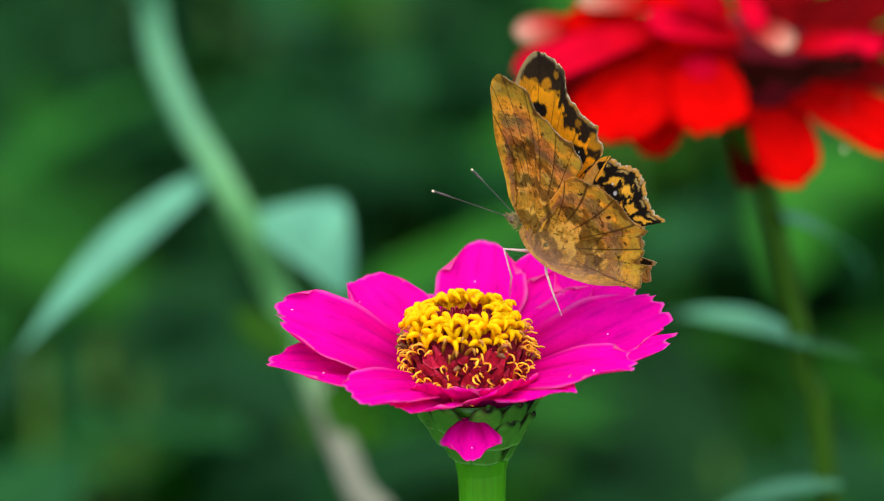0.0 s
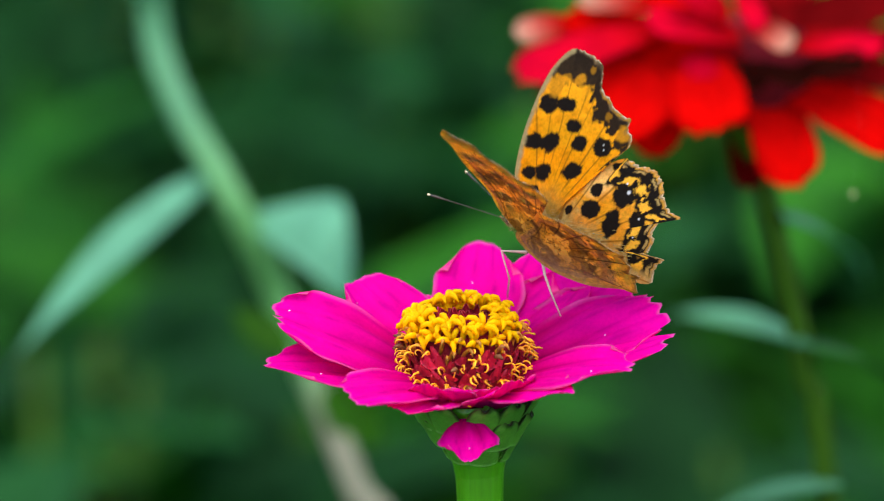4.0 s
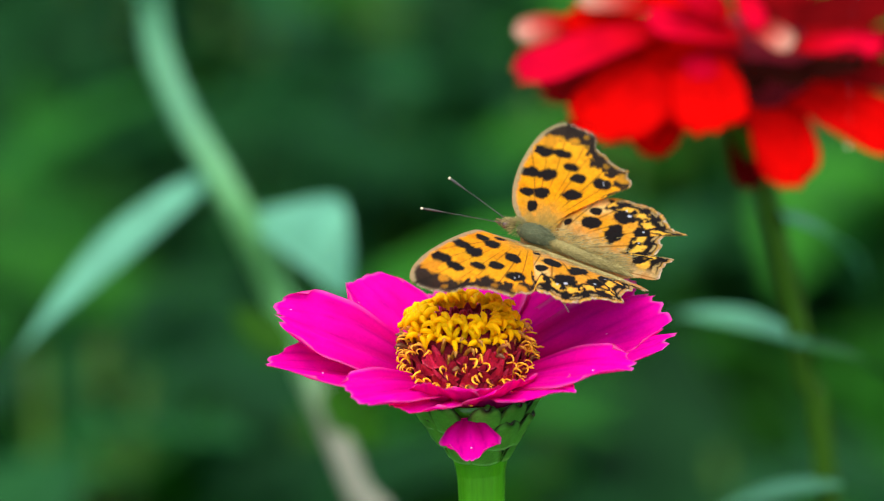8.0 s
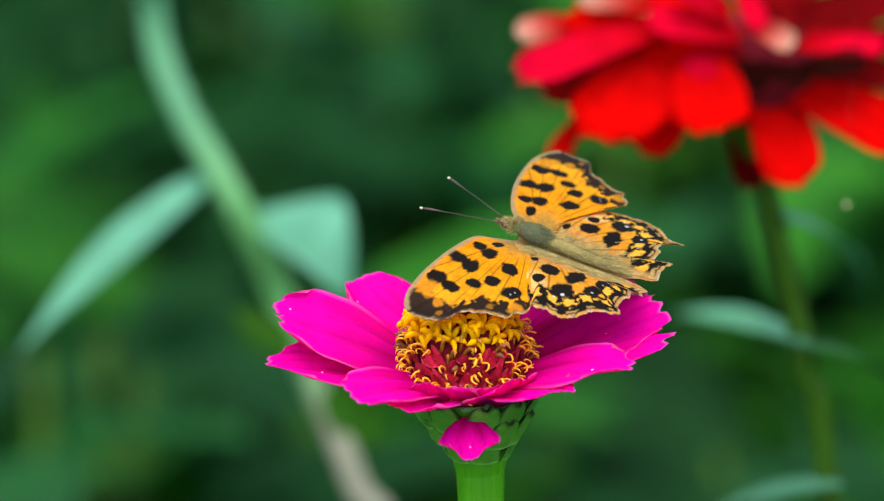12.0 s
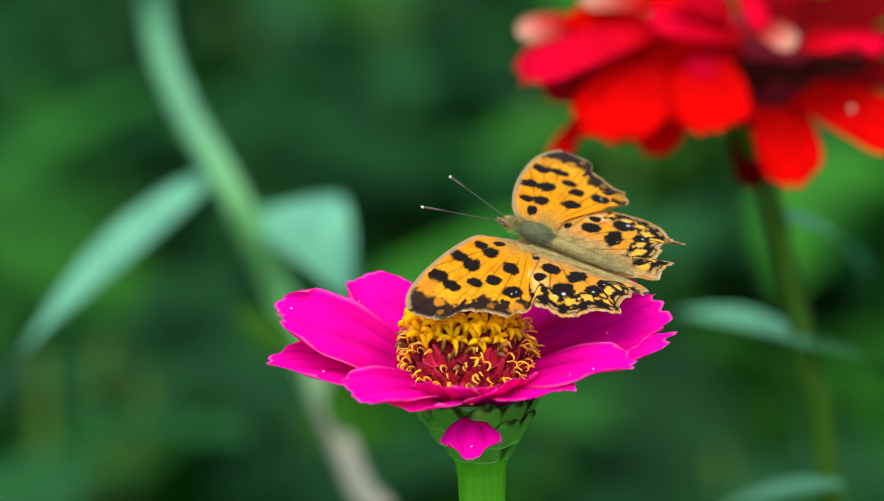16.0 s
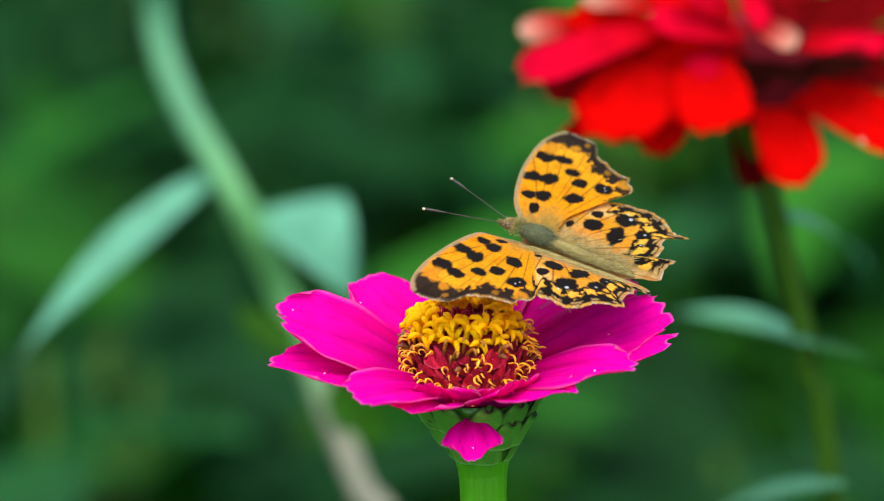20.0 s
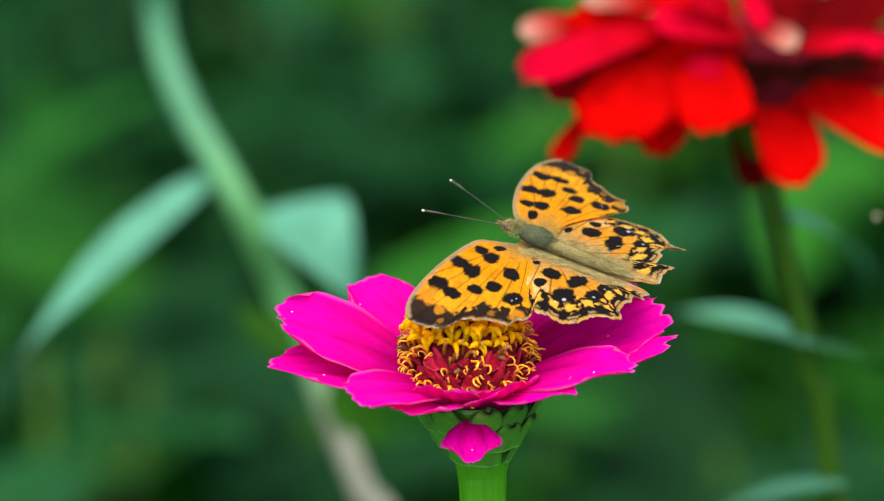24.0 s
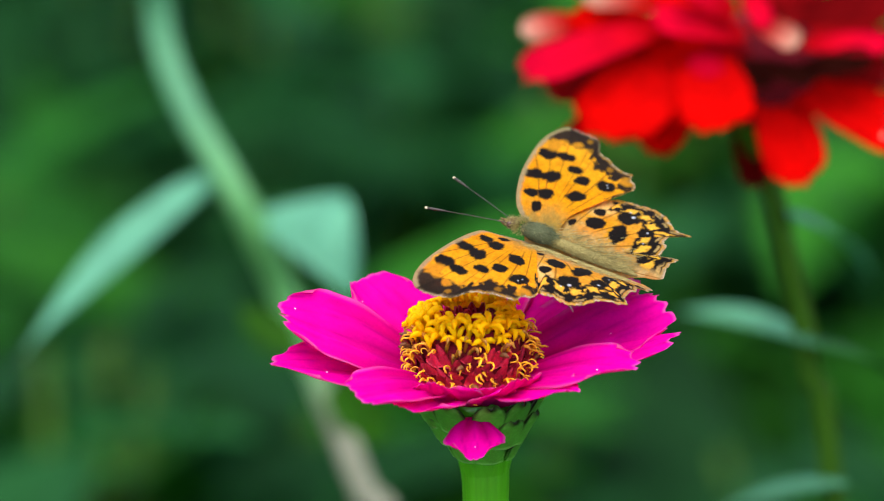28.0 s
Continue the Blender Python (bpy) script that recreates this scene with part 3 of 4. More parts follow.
def wing_mesh(name, edge, centre, spots, outer, hind, side):
    """A wing as a thin solid in the plane (forward, outward), with pigment on both faces. side: +1 or -1 outward."""
    rim = spline(edge, 13)
    n, rings = len(rim), 96
    c = np.array(centre)
    rr = (np.linspace(0.02, 1, rings) ** 0.8)[:, None]
    flat = c + (rim - c)[None] * rr[:, :, None]
    idx = np.linspace(0, 1, n)
    reach = np.linalg.norm(rim - c, axis=1)
    # fine fraying of the outer margin
    fray = step(idx, outer[0], outer[0] + 0.03) * (1 - step(idx, outer[1] - 0.03, outer[1]))
    wob = fray * (0.40 * (ripple(idx * n * 0.16, idx * 0, 7) - 0.5) + 0.42 * (ripple(idx * n * 0.43, idx * 0, 8) - 0.5))
    flat = flat + (rim - c)[None] / reach[None, :, None] * (wob[None, :, None] * step(rr, 0.85, 1.0)[:, :, None])
    a, b = flat[:, :, 0].ravel(), flat[:, :, 1].ravel()
    r = np.repeat(rr[:, 0], n)
    k = np.tile(idx, rings)
    margin = (1 - r) * np.tile(reach, rings) + 8 * (1 - np.tile(fray, rings))
    rough = cloud(a * 1.3, b * 1.3, 3) - 0.5
    grain = cloud(a * 6, b * 6, 11) - 0.5
    base_d = np.hypot(a - c[0], b - c[1])
    # upper face
    up = blend(np.tile(np.array(ORANGE), (len(a), 1)), AMBER, np.clip(step(b + 3 * rough, 11, 22) * 0.7, 0, 1))
    if hind:
        up = blend(up, (0.78, 0.46, 0.07), 0.45 * step(base_d + 2 * rough, 8.0, 13.0))
        up = blend(up, (0.76, 0.55, 0.20), 0.8 * step(-np.hypot((a + 4.6) / 2.6, (b - 11.4) / 2.8) + 0.5 * rough, -1.2, -0.6))
        up = blend(up, (0.46, 0.33, 0.13), 1 - step(b + 2.4 * rough - 0.10 * (a + 10), 2.6, 6.4))
        up = blend(up, (0.44, 0.32, 0.11), 1 - step(base_d + 4 * rough, 2.5, 10.0))
    else:
        up = blend(up, (0.31, 0.23, 0.06), 1 - step(base_d + 3 * rough, 2.0, 8.5))
        up = blend(up, (0.36, 0.21, 0.03), (1 - step(b + 1.1 * (a + 6) + 1.2 * rough, 4.5, 9.0)) * (1 - step(b, 13, 17)))
    # veins
    veins = np.linspace(outer[0] - 0.12, outer[1] - 0.02, 9)
    vd = np.min(np.abs(k[:, None] - veins[None] - 0.010 * np.sin(4 * r)[:, None]), axis=1) * np.tile(reach, rings) * 2.6 * r
    vein = (1 - step(vd, 0.04, 0.22)) * step(r, 0.25, 0.45)
    up = blend(up, (0.22, 0.085, 0.01), vein * 0.75)
    tone = cloud(a * 0.45 + 2, b * 0.45, 61)
    up = blend(up, (0.42, 0.135, 0.002), step(tone, 0.5, 0.75) * 0.35)
    up = up * (0.80 + 0.40 * cloud(a * 3.0, b * 3.0, 71))[:, None]
    for (x, y, rx, ry, lean) in spots:
        ca, sa = math.cos(radians(180 - lean)), math.sin(radians(180 - lean))
        p, q = (a - x) * ca + (b - y) * sa, -(a - x) * sa + (b - y) * ca
        d = (np.sqrt((p / rx) ** 2 + (q / ry) ** 2) + 0.6 * rough + 0.30 * grain) / 1.08
        up = blend(up, INK, 1 - step(d, 0.86, 1.08))
    if hind:
        band = step(margin + 0.5 * rough, 0.45, 0.8) * (1 - step(margin + 2.2 * rough, 4.4, 5.2)) * step(b, 1.5, 3.0)
        up = blend(up, INK, band)
        cell = np.abs((k * 17.0 + 0.35 * rough) % 1.0 - 0.5)
        up = blend(up, (0.80, 0.47, 0.05), (1 - step(cell + 0.55 * rough + 0.3 * grain, 0.25, 0.38)) * (1 - step(np.abs(margin - 3.0 + 1.6 * rough + 0.5 * grain), 0.50, 0.95)) * step(b, 1.5, 3.0))
        up = blend(up, (0.60, 0.42, 0.15), (1 - step(cell + 0.3 * grain, 0.16, 0.30)) * (1 - step(np.abs(margin - 1.15 + 0.5 * rough), 0.12, 0.34)) * 0.7)
        dots = [(-9.9, 11.6, 0.32), (-9.0, 12.6, 0.18), (-13.4, 9.0, 0.2), (-13.9, 6.3, 0.13)]
        edge_c = (0.34, 0.25, 0.14)
    else:
        apex = step(b + 0.10 * a + 2.6 * rough, 22.9, 24.0)
        up = blend(up, (0.034, 0.022, 0.014), apex)
        band = (1 - step(margin + 3.2 * rough + 0.7 * np.sin(k * 95), 2.6, 3.3)) * step(margin, 0.3, 0.7)
        up = blend(up, (0.026, 0.017, 0.012), band)
        for (x, y, w) in ((4.7, 23.7, 1.0), (6.6, 23.2, 0.8), (2.6, 22.6, 0.6), (-5.6, 18.9, 1.35), (7.6, 21.4, 1.6), (-2.2, 20.4, 0.5), (3.6, 25.6, 0.5)):
            up = blend(up, (0.52, 0.25, 0.015), (1 - step(np.hypot(a - x, (b - y) * 0.8) + 0.7 * rough, w * 0.6, w)) * (0.9 if w > 0.8 else 0.5))
        front = rim[idx < outer[0]][::2]
        near = np.min(np.hypot(a[:, None] - front[None, :, 0], b[:, None] - front[None, :, 1]), axis=1)
        costa = (1 - step(near + 0.5 * rough, 0.4, 0.95)) * (1 - step(k, outer[0] + 0.02, outer[0] + 0.08))
        up = blend(up, (0.33, 0.27, 0.14), costa)
        dots = [(-3.5, 16.4, 0.15), (-3.9, 15.7, 0.13)]
        edge_c = (0.17, 0.115, 0.06)
    for (x, y, w) in dots:
        up = blend(up, (0.62, 0.66, 0.76), 1 - step(np.hypot(a - x, b - y), w * 0.6, w * 1.2))
    torn = step(cloud(a * 1.6 + 5, b * 1.6, 23), 0.40, 0.62)
    up = blend(up, edge_c, (1 - step(margin + 1.2 * rough, 0.25, 0.75)) * (0.6 + 0.35 * torn))
    up = blend(up, (0.62, 0.52, 0.36), (1 - step(margin + 0.4 * grain, 0.05, 0.32)) * torn)
    up = up * (0.86 + 0.28 * ripple(a * 9, b * 9, 81))[:, None]
    # lower face: bark-like bands
    along = r + 0.10 * rough + 0.035 * np.sin(k * 40)
    lo = np.tile(np.array((0.62, 0.33, 0.035)), (len(a), 1))
    lo = blend(lo, (0.90, 0.56, 0.10), step(cloud(a * 0.6, b * 0.6, 21), 0.46, 0.60))
    # broad brown bands that waver across the wing
    wave = np.sin(base_d * 0.95 + 4.5 * (cloud(a * 0.35, b * 0.35, 33) - 0.5) + 0.9 * np.sin(k * 34) * step(r, 0.2, 0.6))
    lo = blend(lo, (0.12, 0.050, 0.009), step(wave, 0.30, 0.70) * (1 - step(along, 0.66, 0.76)) * 0.75)
    lo = blend(lo, (0.10, 0.042, 0.008), step(along, 0.50, 0.53) * (1 - step(along, 0.55, 0.60)) * 0.7)
    lo = blend(lo, (0.40, 0.20, 0.09), step(along, 0.58, 0.64) * (1 - step(along, 0.72, 0.80)) * 0.65)
    lo = blend(lo, (0.84, 0.50, 0.05), step(along, 0.78, 0.83) * (1 - step(along, 0.92, 0.95)) * 0.9)
    lo = blend(lo, (0.12, 0.055, 0.012), step(along, 0.945, 0.97) * 0.8 * np.tile(fray, rings))
    # thin dark cross lines, as on bark
    fine = np.abs(np.sin(base_d * 2.3 + 6.0 * (cloud(a * 0.8 + 3, b * 0.8, 41) - 0.5)))
    lo = blend(lo, (0.075, 0.032, 0.007), (1 - step(fine, 0.10, 0.30)) * step(cloud(a * 1.1 + 7, b * 1.1, 31), 0.38, 0.48) * (1 - step(r, 0.75, 0.95)) * 0.9)
    lo = blend(lo, (0.085, 0.036, 0.008), vein * 0.85)
    mott = cloud(a * 2.0 + 4, b * 2.0, 51)
    lo = blend(lo, (0.14, 0.06, 0.012), step(mott, 0.58, 0.70) * 0.3)
    eyes = (1 - step(np.abs((k * 15.0) % 1.0 - 0.5), 0.07, 0.13)) * (1 - step(np.abs(along - 0.80), 0.008, 0.018))
    lo = blend(lo, (0.04, 0.018, 0.005), eyes * np.tile(fray, rings))
    if hind:
        lo = blend(lo, (0.42, 0.27, 0.17), (1 - step(b + 2.5 * rough, -3.0, 4.5)) * 0.6)
    lo = blend(lo, (0.28, 0.17, 0.06), 1 - step(margin, 0.1, 0.5))
    bend = (0.18 - 0.0048 * b * b if not hind else -0.79 - 0.0185 * b * b) + 0.10 * np.sin(k * 2 * math.pi * 9) * r * r + 0.20 * np.sin(a * 0.25) * r * r
    lo = lo * (0.78 + 0.44 * ripple(a * 7, b * 7, 91))[:, None]
    # the root bows out round the body
    bend = bend - (1.5 if not hind else 0.7) * (1 - step(b, 0.5, 7.0)) - 0.05 * np.maximum(0.0, -b) ** 2
    top = np.stack([a, side * b, bend + 0.05], 1)
    bot = np.stack([a, side * b, bend - 0.05], 1)
    v = np.concatenate([top, bot]) * MM
    m = n * rings
    f = grid_faces(rings, n, 0, side < 0) + grid_faces(rings, n, m, side > 0)
    e0 = (rings - 1) * n
    for j in range(n - 1):
        q = (e0 + j, e0 + j + 1, e0 + j + 1 + m, e0 + j + m)
        f.append(q[::-1] if side < 0 else q)
    return sheet(name, v, f, M_WING, np.concatenate([up, lo]), "scales")


def hair_mesh(name, count, seed, radii, centre, length, back, mat):
    """Short hairs standing off an ellipsoid, joined into one mesh."""
    rnd = random.Random(seed)
    v, f = [], []
    for _ in range(count):
        d = Vector((rnd.gauss(0, 1), rnd.gauss(0, 1), rnd.gauss(0, 1))).normalized()
        if d.z < -0.5:
            continue
        p = Vector((centre[0] + d.x * radii[0], centre[1] + d.y * radii[1], centre[2] + d.z * radii[2]))
        ln = length * rnd.uniform(0.6, 1.3)
        tip = p + (d + Vector((back, rnd.uniform(-.4, .4), rnd.uniform(-.2, .3)))).normalized() * ln
        side = d.cross(Vector((rnd.uniform(-1, 1), rnd.uniform(-1, 1), 0.3))).normalized() * 0.035
        o = len(v)
        v += [(p + side) * MM, (p - side) * MM, (p + d.cross(side) * 1.0) * MM, tip * MM]
        f += [(o, o + 1, o + 3), (o + 1, o + 2, o + 3), (o + 2, o, o + 3)]
    return sheet(name, v, f, mat, smooth=False)


def wing_hair_mesh(name, count, seed, side):
    """Long soft hairs lying over the inner part of a hindwing."""
    rnd = random.Random(seed)
    v, f = [], []
    for _ in range(count):
        a, b = rnd.uniform(-14.5, 0.5), abs(rnd.gauss(0.4, 1.6))
        low = -0.79 - 0.0185 * b * b - 0.7 * (1 - min(1.0, max(0.0, (b - 0.5) / 6.5))) + 0.1
        p = Vector((a, side * b, low))
        tip = p + Vector((-rnd.uniform(0.8, 1.7), side * rnd.uniform(0.1, 0.9), rnd.uniform(0.1, 0.45)))
        o = len(v)
        v += [(p + Vector((0, 0.05, 0))) * MM, (p - Vector((0, 0.05, 0))) * MM, (p + Vector((0.05, 0, 0.06))) * MM, tip * MM]
        f += [(o, o + 1, o + 3), (o + 1, o + 2, o + 3), (o + 2, o, o + 3)]
    return sheet(name, v, f, M_HAIR, smooth=False)


def butterfly_thing():
    root = tagged(new("butterfly"), "orange black-spotted butterfly with ragged wings standing on magenta flower", "butterfly")
    v, f = furry((2.9, 1.45, 1.4), 1)
    ob = part("thorax", sheet("thorax", v, f, M_FUR), M_FUR, root, "grey-green furry thorax")
    ob.location = (0.3 * MM, 0, 0.4 * MM)
    part("thorax_hair", hair_mesh("thorax_hair", 2200, 5, (2.9, 1.4, 1.35), (0.4, 0, -0.4), 0.8, -1.6, M_HAIR2), M_HAIR2, ob).location = (-0.4 * MM, 0, 0.4 * MM)
    path = [(-2.0, 0, 0.1), (-4, 0, 0.0), (-7, 0, -0.2), (-10, 0, -0.4), (-13, 0, -0.6), (-15.2, 0, -0.8), (-16.0, 0, -0.9)]
    v, f = tube([Vector(q) * MM for q in path], [q * MM for q in (0.9, 1.05, 1.05, 0.9, 0.7, 0.45, 0.2)], 18)
    v = [(q[0], q[1] * 0.85, q[2] * 0.75) for q in v]
    ab = part("abdomen", sheet("abdomen", v, f, M_ABDO), M_ABDO, root, "tan furry tapering abdomen")
    part("abdomen_hair", hair_mesh("abdomen_hair", 2600, 6, (6.9, 0.9, 0.7), (-7.4, 0, -0.25), 1.0, -2.2, M_HAIR), M_HAIR, ab)
    col = part("collar", hair_mesh("collar", 900, 9, (0.9, 1.35, 1.2), (0, 0, 0), 0.75, 0.3, M_HAIR), M_HAIR, root, "yellowish brown hair collar")
    col.location = (3.1 * MM, 0, 0.5 * MM)
    v, f = furry((0.95, 0.95, 0.9), 2)
    hd = part("head", sheet("head", v, f, M_HEADM), M_HEADM, root, "small brown furry head")
    hd.location = (4.4 * MM, 0, 0.5 * MM)
    part("head_hair", hair_mesh("head_hair", 420, 7, (0.9, 0.9, 0.85), (0, 0, 0), 0.6, 0.9, M_HAIR), M_HAIR, hd)
    for s in (1, -1):
        v, f = furry((0.5, 0.4, 0.52), 3, 14, 10, 0.0)
        part("eye", sheet("eye", v, f, M_EYE), M_EYE, hd, "brown glossy eye").location = (0.3 * MM, s * 0.72 * MM, 0.15 * MM)
        path = [(4.9 + 11.7 * t, s * (0.5 + 4.4 * t), 0.7 + 0.7 * t - 0.25 * t * t) for t in np.linspace(0, 1, 12)]
        rad = [0.066 - 0.015 * t for t in np.linspace(0, 1, 9)] + [0.15, 0.20, 0.14]
        v, f = tube([Vector(q) * MM for q in path], [q * MM for q in rad], 8)
        an = part("antenna", sheet("antenna", v, f, M_ANT), M_ANT, root, "thin dark clubbed antenna")
        v, f = furry((0.26, 0.2, 0.2), 4, 8, 6, 0.0)
        part("antenna_tip", sheet("antenna_tip", v, f, M_CLUBT), M_CLUBT, an, "pale antenna tip").location = Vector(path[-1]) * MM
        v, f = tube([Vector((4.9, s * 0.35, 0.1)) * MM, Vector((5.8, s * 0.4, 0.3)) * MM, Vector((6.7, s * 0.3, 0.5)) * MM], [0.34 * MM, 0.28 * MM, 0.06 * MM], 8)
        part("palp", sheet("palp", v, f, M_HEADM), M_HEADM, root)
    legs = [[(1.0, 0.2, -2.4), (1.0, 0.4, -3.1), (3.3, 3.7, -2.6), (1.3, 3.3, -6.6), (2.0, 1.3, -11.4)],
            [(-1.6, 0.0, -2.4), (-1.8, -0.2, -3.7), (-3.3, 1.3, -4.4), (-5.2, 1.8, -6.4), (-7.8, 2.0, -9.3)]]
    for pts in legs:
        v, f = tube([Vector(q) * MM for q in pts], [0.30 * MM, 0.26 * MM, 0.19 * MM, 0.15 * MM, 0.10 * MM], 8)
        part("leg", sheet("leg", v, f, M_LEG), M_LEG, root, "thin pinkish-white leg")
    wings = []
    for s in (1, -1):
        fore = part("forewing", wing_mesh("forewing", FORE_EDGE, (0.6, 0.6), FORE_SPOTS, (0.36, 0.87), False, s), M_WING, root,
                    "orange black-spotted forewing with a ragged dark margin")
        rear = part("hindwing", wing_mesh("hindwing", HIND_EDGE if s < 0 else HIND_EDGE_WORN, (-2.0, 0.0), HIND_SPOTS, (0.19, 0.79), True, s), M_WING, root,
                    "orange black-spotted hindwing with a short tail")
        part("wing_hair", wing_hair_mesh("wing_hair", 800, 15 + s, s), M_HAIR, rear, "tan hair over the inner hindwing")
        wings.append((s, fore, rear))
    return root, wings


butterfly, wings = butterfly_thing()


# ---- red zinnia behind ----
# root (across, up, near), tip (across, up, near), width, cup, curl, tone (3 and 4 are painted shade), how far the face
# turns up
RED_SKIRT = [
    (-14.8, 2.4, 9, -30.9, -12.7, 24, 17, 0.06, -10, 0, 1.1),
    (-16.3, 1.4, 6, -20.5, -15.5, 16, 10, 0.06, -10, 0, 0.9),
    (-11.3, 2.9, 10, -9.6, -11.7, 25, 14, 0.06, -10, 0, 1.1),
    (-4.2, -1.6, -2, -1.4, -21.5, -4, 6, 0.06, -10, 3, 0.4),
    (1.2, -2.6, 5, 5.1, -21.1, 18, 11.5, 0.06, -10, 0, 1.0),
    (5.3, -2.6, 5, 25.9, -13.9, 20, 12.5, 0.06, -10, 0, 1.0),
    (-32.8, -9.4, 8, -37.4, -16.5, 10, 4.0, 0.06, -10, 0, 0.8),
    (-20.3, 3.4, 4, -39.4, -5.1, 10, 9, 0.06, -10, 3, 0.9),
]
RED_MIDDLE = [
    (-19.3, 7.2, 11, -43.9, -1.8, 22, 8.6, 0.06, -10, 1, 1.0),
    (-17.3, 6.9, 9, -35.4, 7.9, 12, 6.5, 0.06, -10, 0, 0.9),
    (-33.4, 8.2, 8, -43.9, 6.2, 10, 6.5, 0.06, -10, 2, 0.9),
    (-19.3, 11.3, 10, -32.9, 12.1, 12, 5, 0.06, -10, 2, 0.9),
    (-4.2, 5.9, 10, -21.3, 8.2, 16, 9, 0.06, -10, 1, 1.0),
    (-6.2, 9.4, 10, -16.3, 16.5, 14, 9, 0.06, -10, 1, 1.0),
    (-4.2, 3.2, 9, -13.8, -1.1, 15, 6, 0.06, -10, 1, 1.0),
    (-5.2, 4.9, 6, -22.3, 3.4, 10, 7, 0.06, -10, 0, 0.7),
]
RED_CROWN = [
    (-5.4, 15.5, 14, -0.7, 6.2, 19, 4.2, 0.2, -30, 1, 0.6),
    (-3.4, 7.9, 16, 4.6, 3.2, 20, 4.8, 0.2, -30, 2, 0.7),
    (6.3, 4.2, 10, 20.9, 3.6, 16, 6, 0.06, -10, 1, 1.0),
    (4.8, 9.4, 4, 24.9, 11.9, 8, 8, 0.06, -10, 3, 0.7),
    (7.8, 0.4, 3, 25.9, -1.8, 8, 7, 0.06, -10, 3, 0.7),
    # tone 4: near-black petals added in place of the shadow under the upper petals
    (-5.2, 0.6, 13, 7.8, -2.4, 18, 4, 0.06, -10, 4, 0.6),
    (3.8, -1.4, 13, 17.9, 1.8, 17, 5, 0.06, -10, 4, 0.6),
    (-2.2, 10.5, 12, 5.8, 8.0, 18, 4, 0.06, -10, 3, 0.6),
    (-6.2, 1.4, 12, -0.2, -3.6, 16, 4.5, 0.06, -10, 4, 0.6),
]
RED_BACK = [(150, 32, 15, 14), (120, 30, 14, 18), (80, 30, 14, 22), (45, 30, 14, 18), (15, 32, 14, 12), (172, 33, 14, 12)]
# the last two put shade into the colour: darkened red, then near-black shadow
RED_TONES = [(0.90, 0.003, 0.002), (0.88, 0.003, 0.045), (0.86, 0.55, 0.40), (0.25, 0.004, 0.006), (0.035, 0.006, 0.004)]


def red_zinnia():
    root = tagged(new("zinnia"), "large red double zinnia with drooping petals on a dark green stem", "flower")
    root.location = spot(56.6, 32.0, -170)

    def inside(across, up, near):
        return (RIGHT * across + UPWARD * up + TOWARD * near) * MM
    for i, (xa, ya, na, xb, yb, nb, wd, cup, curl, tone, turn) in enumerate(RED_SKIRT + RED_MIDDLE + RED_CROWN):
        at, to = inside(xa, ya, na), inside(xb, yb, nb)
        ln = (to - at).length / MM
        # petals of the shade tones start dark at the root as well
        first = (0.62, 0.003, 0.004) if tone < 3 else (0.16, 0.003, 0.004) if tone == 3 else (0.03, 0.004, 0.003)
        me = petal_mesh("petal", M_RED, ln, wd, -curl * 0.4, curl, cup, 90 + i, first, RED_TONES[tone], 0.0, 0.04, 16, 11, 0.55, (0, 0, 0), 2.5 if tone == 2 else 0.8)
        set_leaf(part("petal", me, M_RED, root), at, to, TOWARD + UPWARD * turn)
    for i, (az, ln, wd, rise) in enumerate(RED_BACK):
        # back petals on the right take the shade-darkened red
        me = petal_mesh("petal", M_RED, ln, wd, rise, -4, 0.05, 130 + i, (0.40, 0.003, 0.006), RED_TONES[0] if az > 100 else RED_TONES[3], 0.0, 0.04, 16, 11, rim_col=(0, 0, 0))
        place_petal(root, me, M_RED, az, 6.0, 0.0)
    v, f = lathe([(7, -9), (10, -5), (10.5, 0), (9, 5), (6, 9), (1, 11)], 24)
    part("disc", sheet("disc", v, f, M_CORE), M_CORE, root, "dark crimson disc")
    v, f = lathe([(3, -16), (4.5, -13), (7, -9), (8.6, -5), (8, -3)], 24)
    part("cup", sheet("cup", v, f, M_STEM3), M_STEM3, root, "dark green cup")
    path = spline([(0, 0, -14), (1.5, 0, -22), (4.3, 0, -34), (7.3, 1, -46), (9.8, 1, -58.6), (13.9, 2, -80.6), (30, 5, -250), (45, 10, -690)], 8)
    v, f = tube([Vector(q) * MM for q in path], [2.1 * MM] * len(path), 14)
    part("stem", sheet("stem", v, f, M_STEM3), M_STEM3, root, "dark green stem")
    # leaves from the stem: foot, tip, width, droop
    for foot, tip, wd, droop, mat, turn, label in (
            ((8.7, -48.9, -2), (-13.7, -47.6, -160), 7, 8, M_LEAF5, 0.35, "long dusty green leaf out of focus"),
            ((4.6, -26.0, -2), (35.0, -40.7, -140), 8, 8, M_LEAF5, 0.35, "long dusty green leaf out of focus"),
            ((13.9, -74.1, -2), (-10.1, -92.4, -150), 9, 8, M_LEAF5, 0.35, "long dusty green leaf out of focus"),
            ((8.5, -48.9, -2), (32.6, -59.3, -60), 8, 12, M_LEAF6, 0.8, "mid-green leaf out of focus")):
        at, to = inside(*foot), inside(*tip)
        lf = part("leaf", leaf_mesh("leaf", mat, (to - at).length / MM * 1.02, wd, droop, 0.12, base=0.05), mat, root, label)
        set_leaf(lf, at, to + TOWARD * 0 + UPWARD * (to - at).length * droop / 110, TOWARD + UPWARD * turn)
    return root


red_flower = red_zinnia()


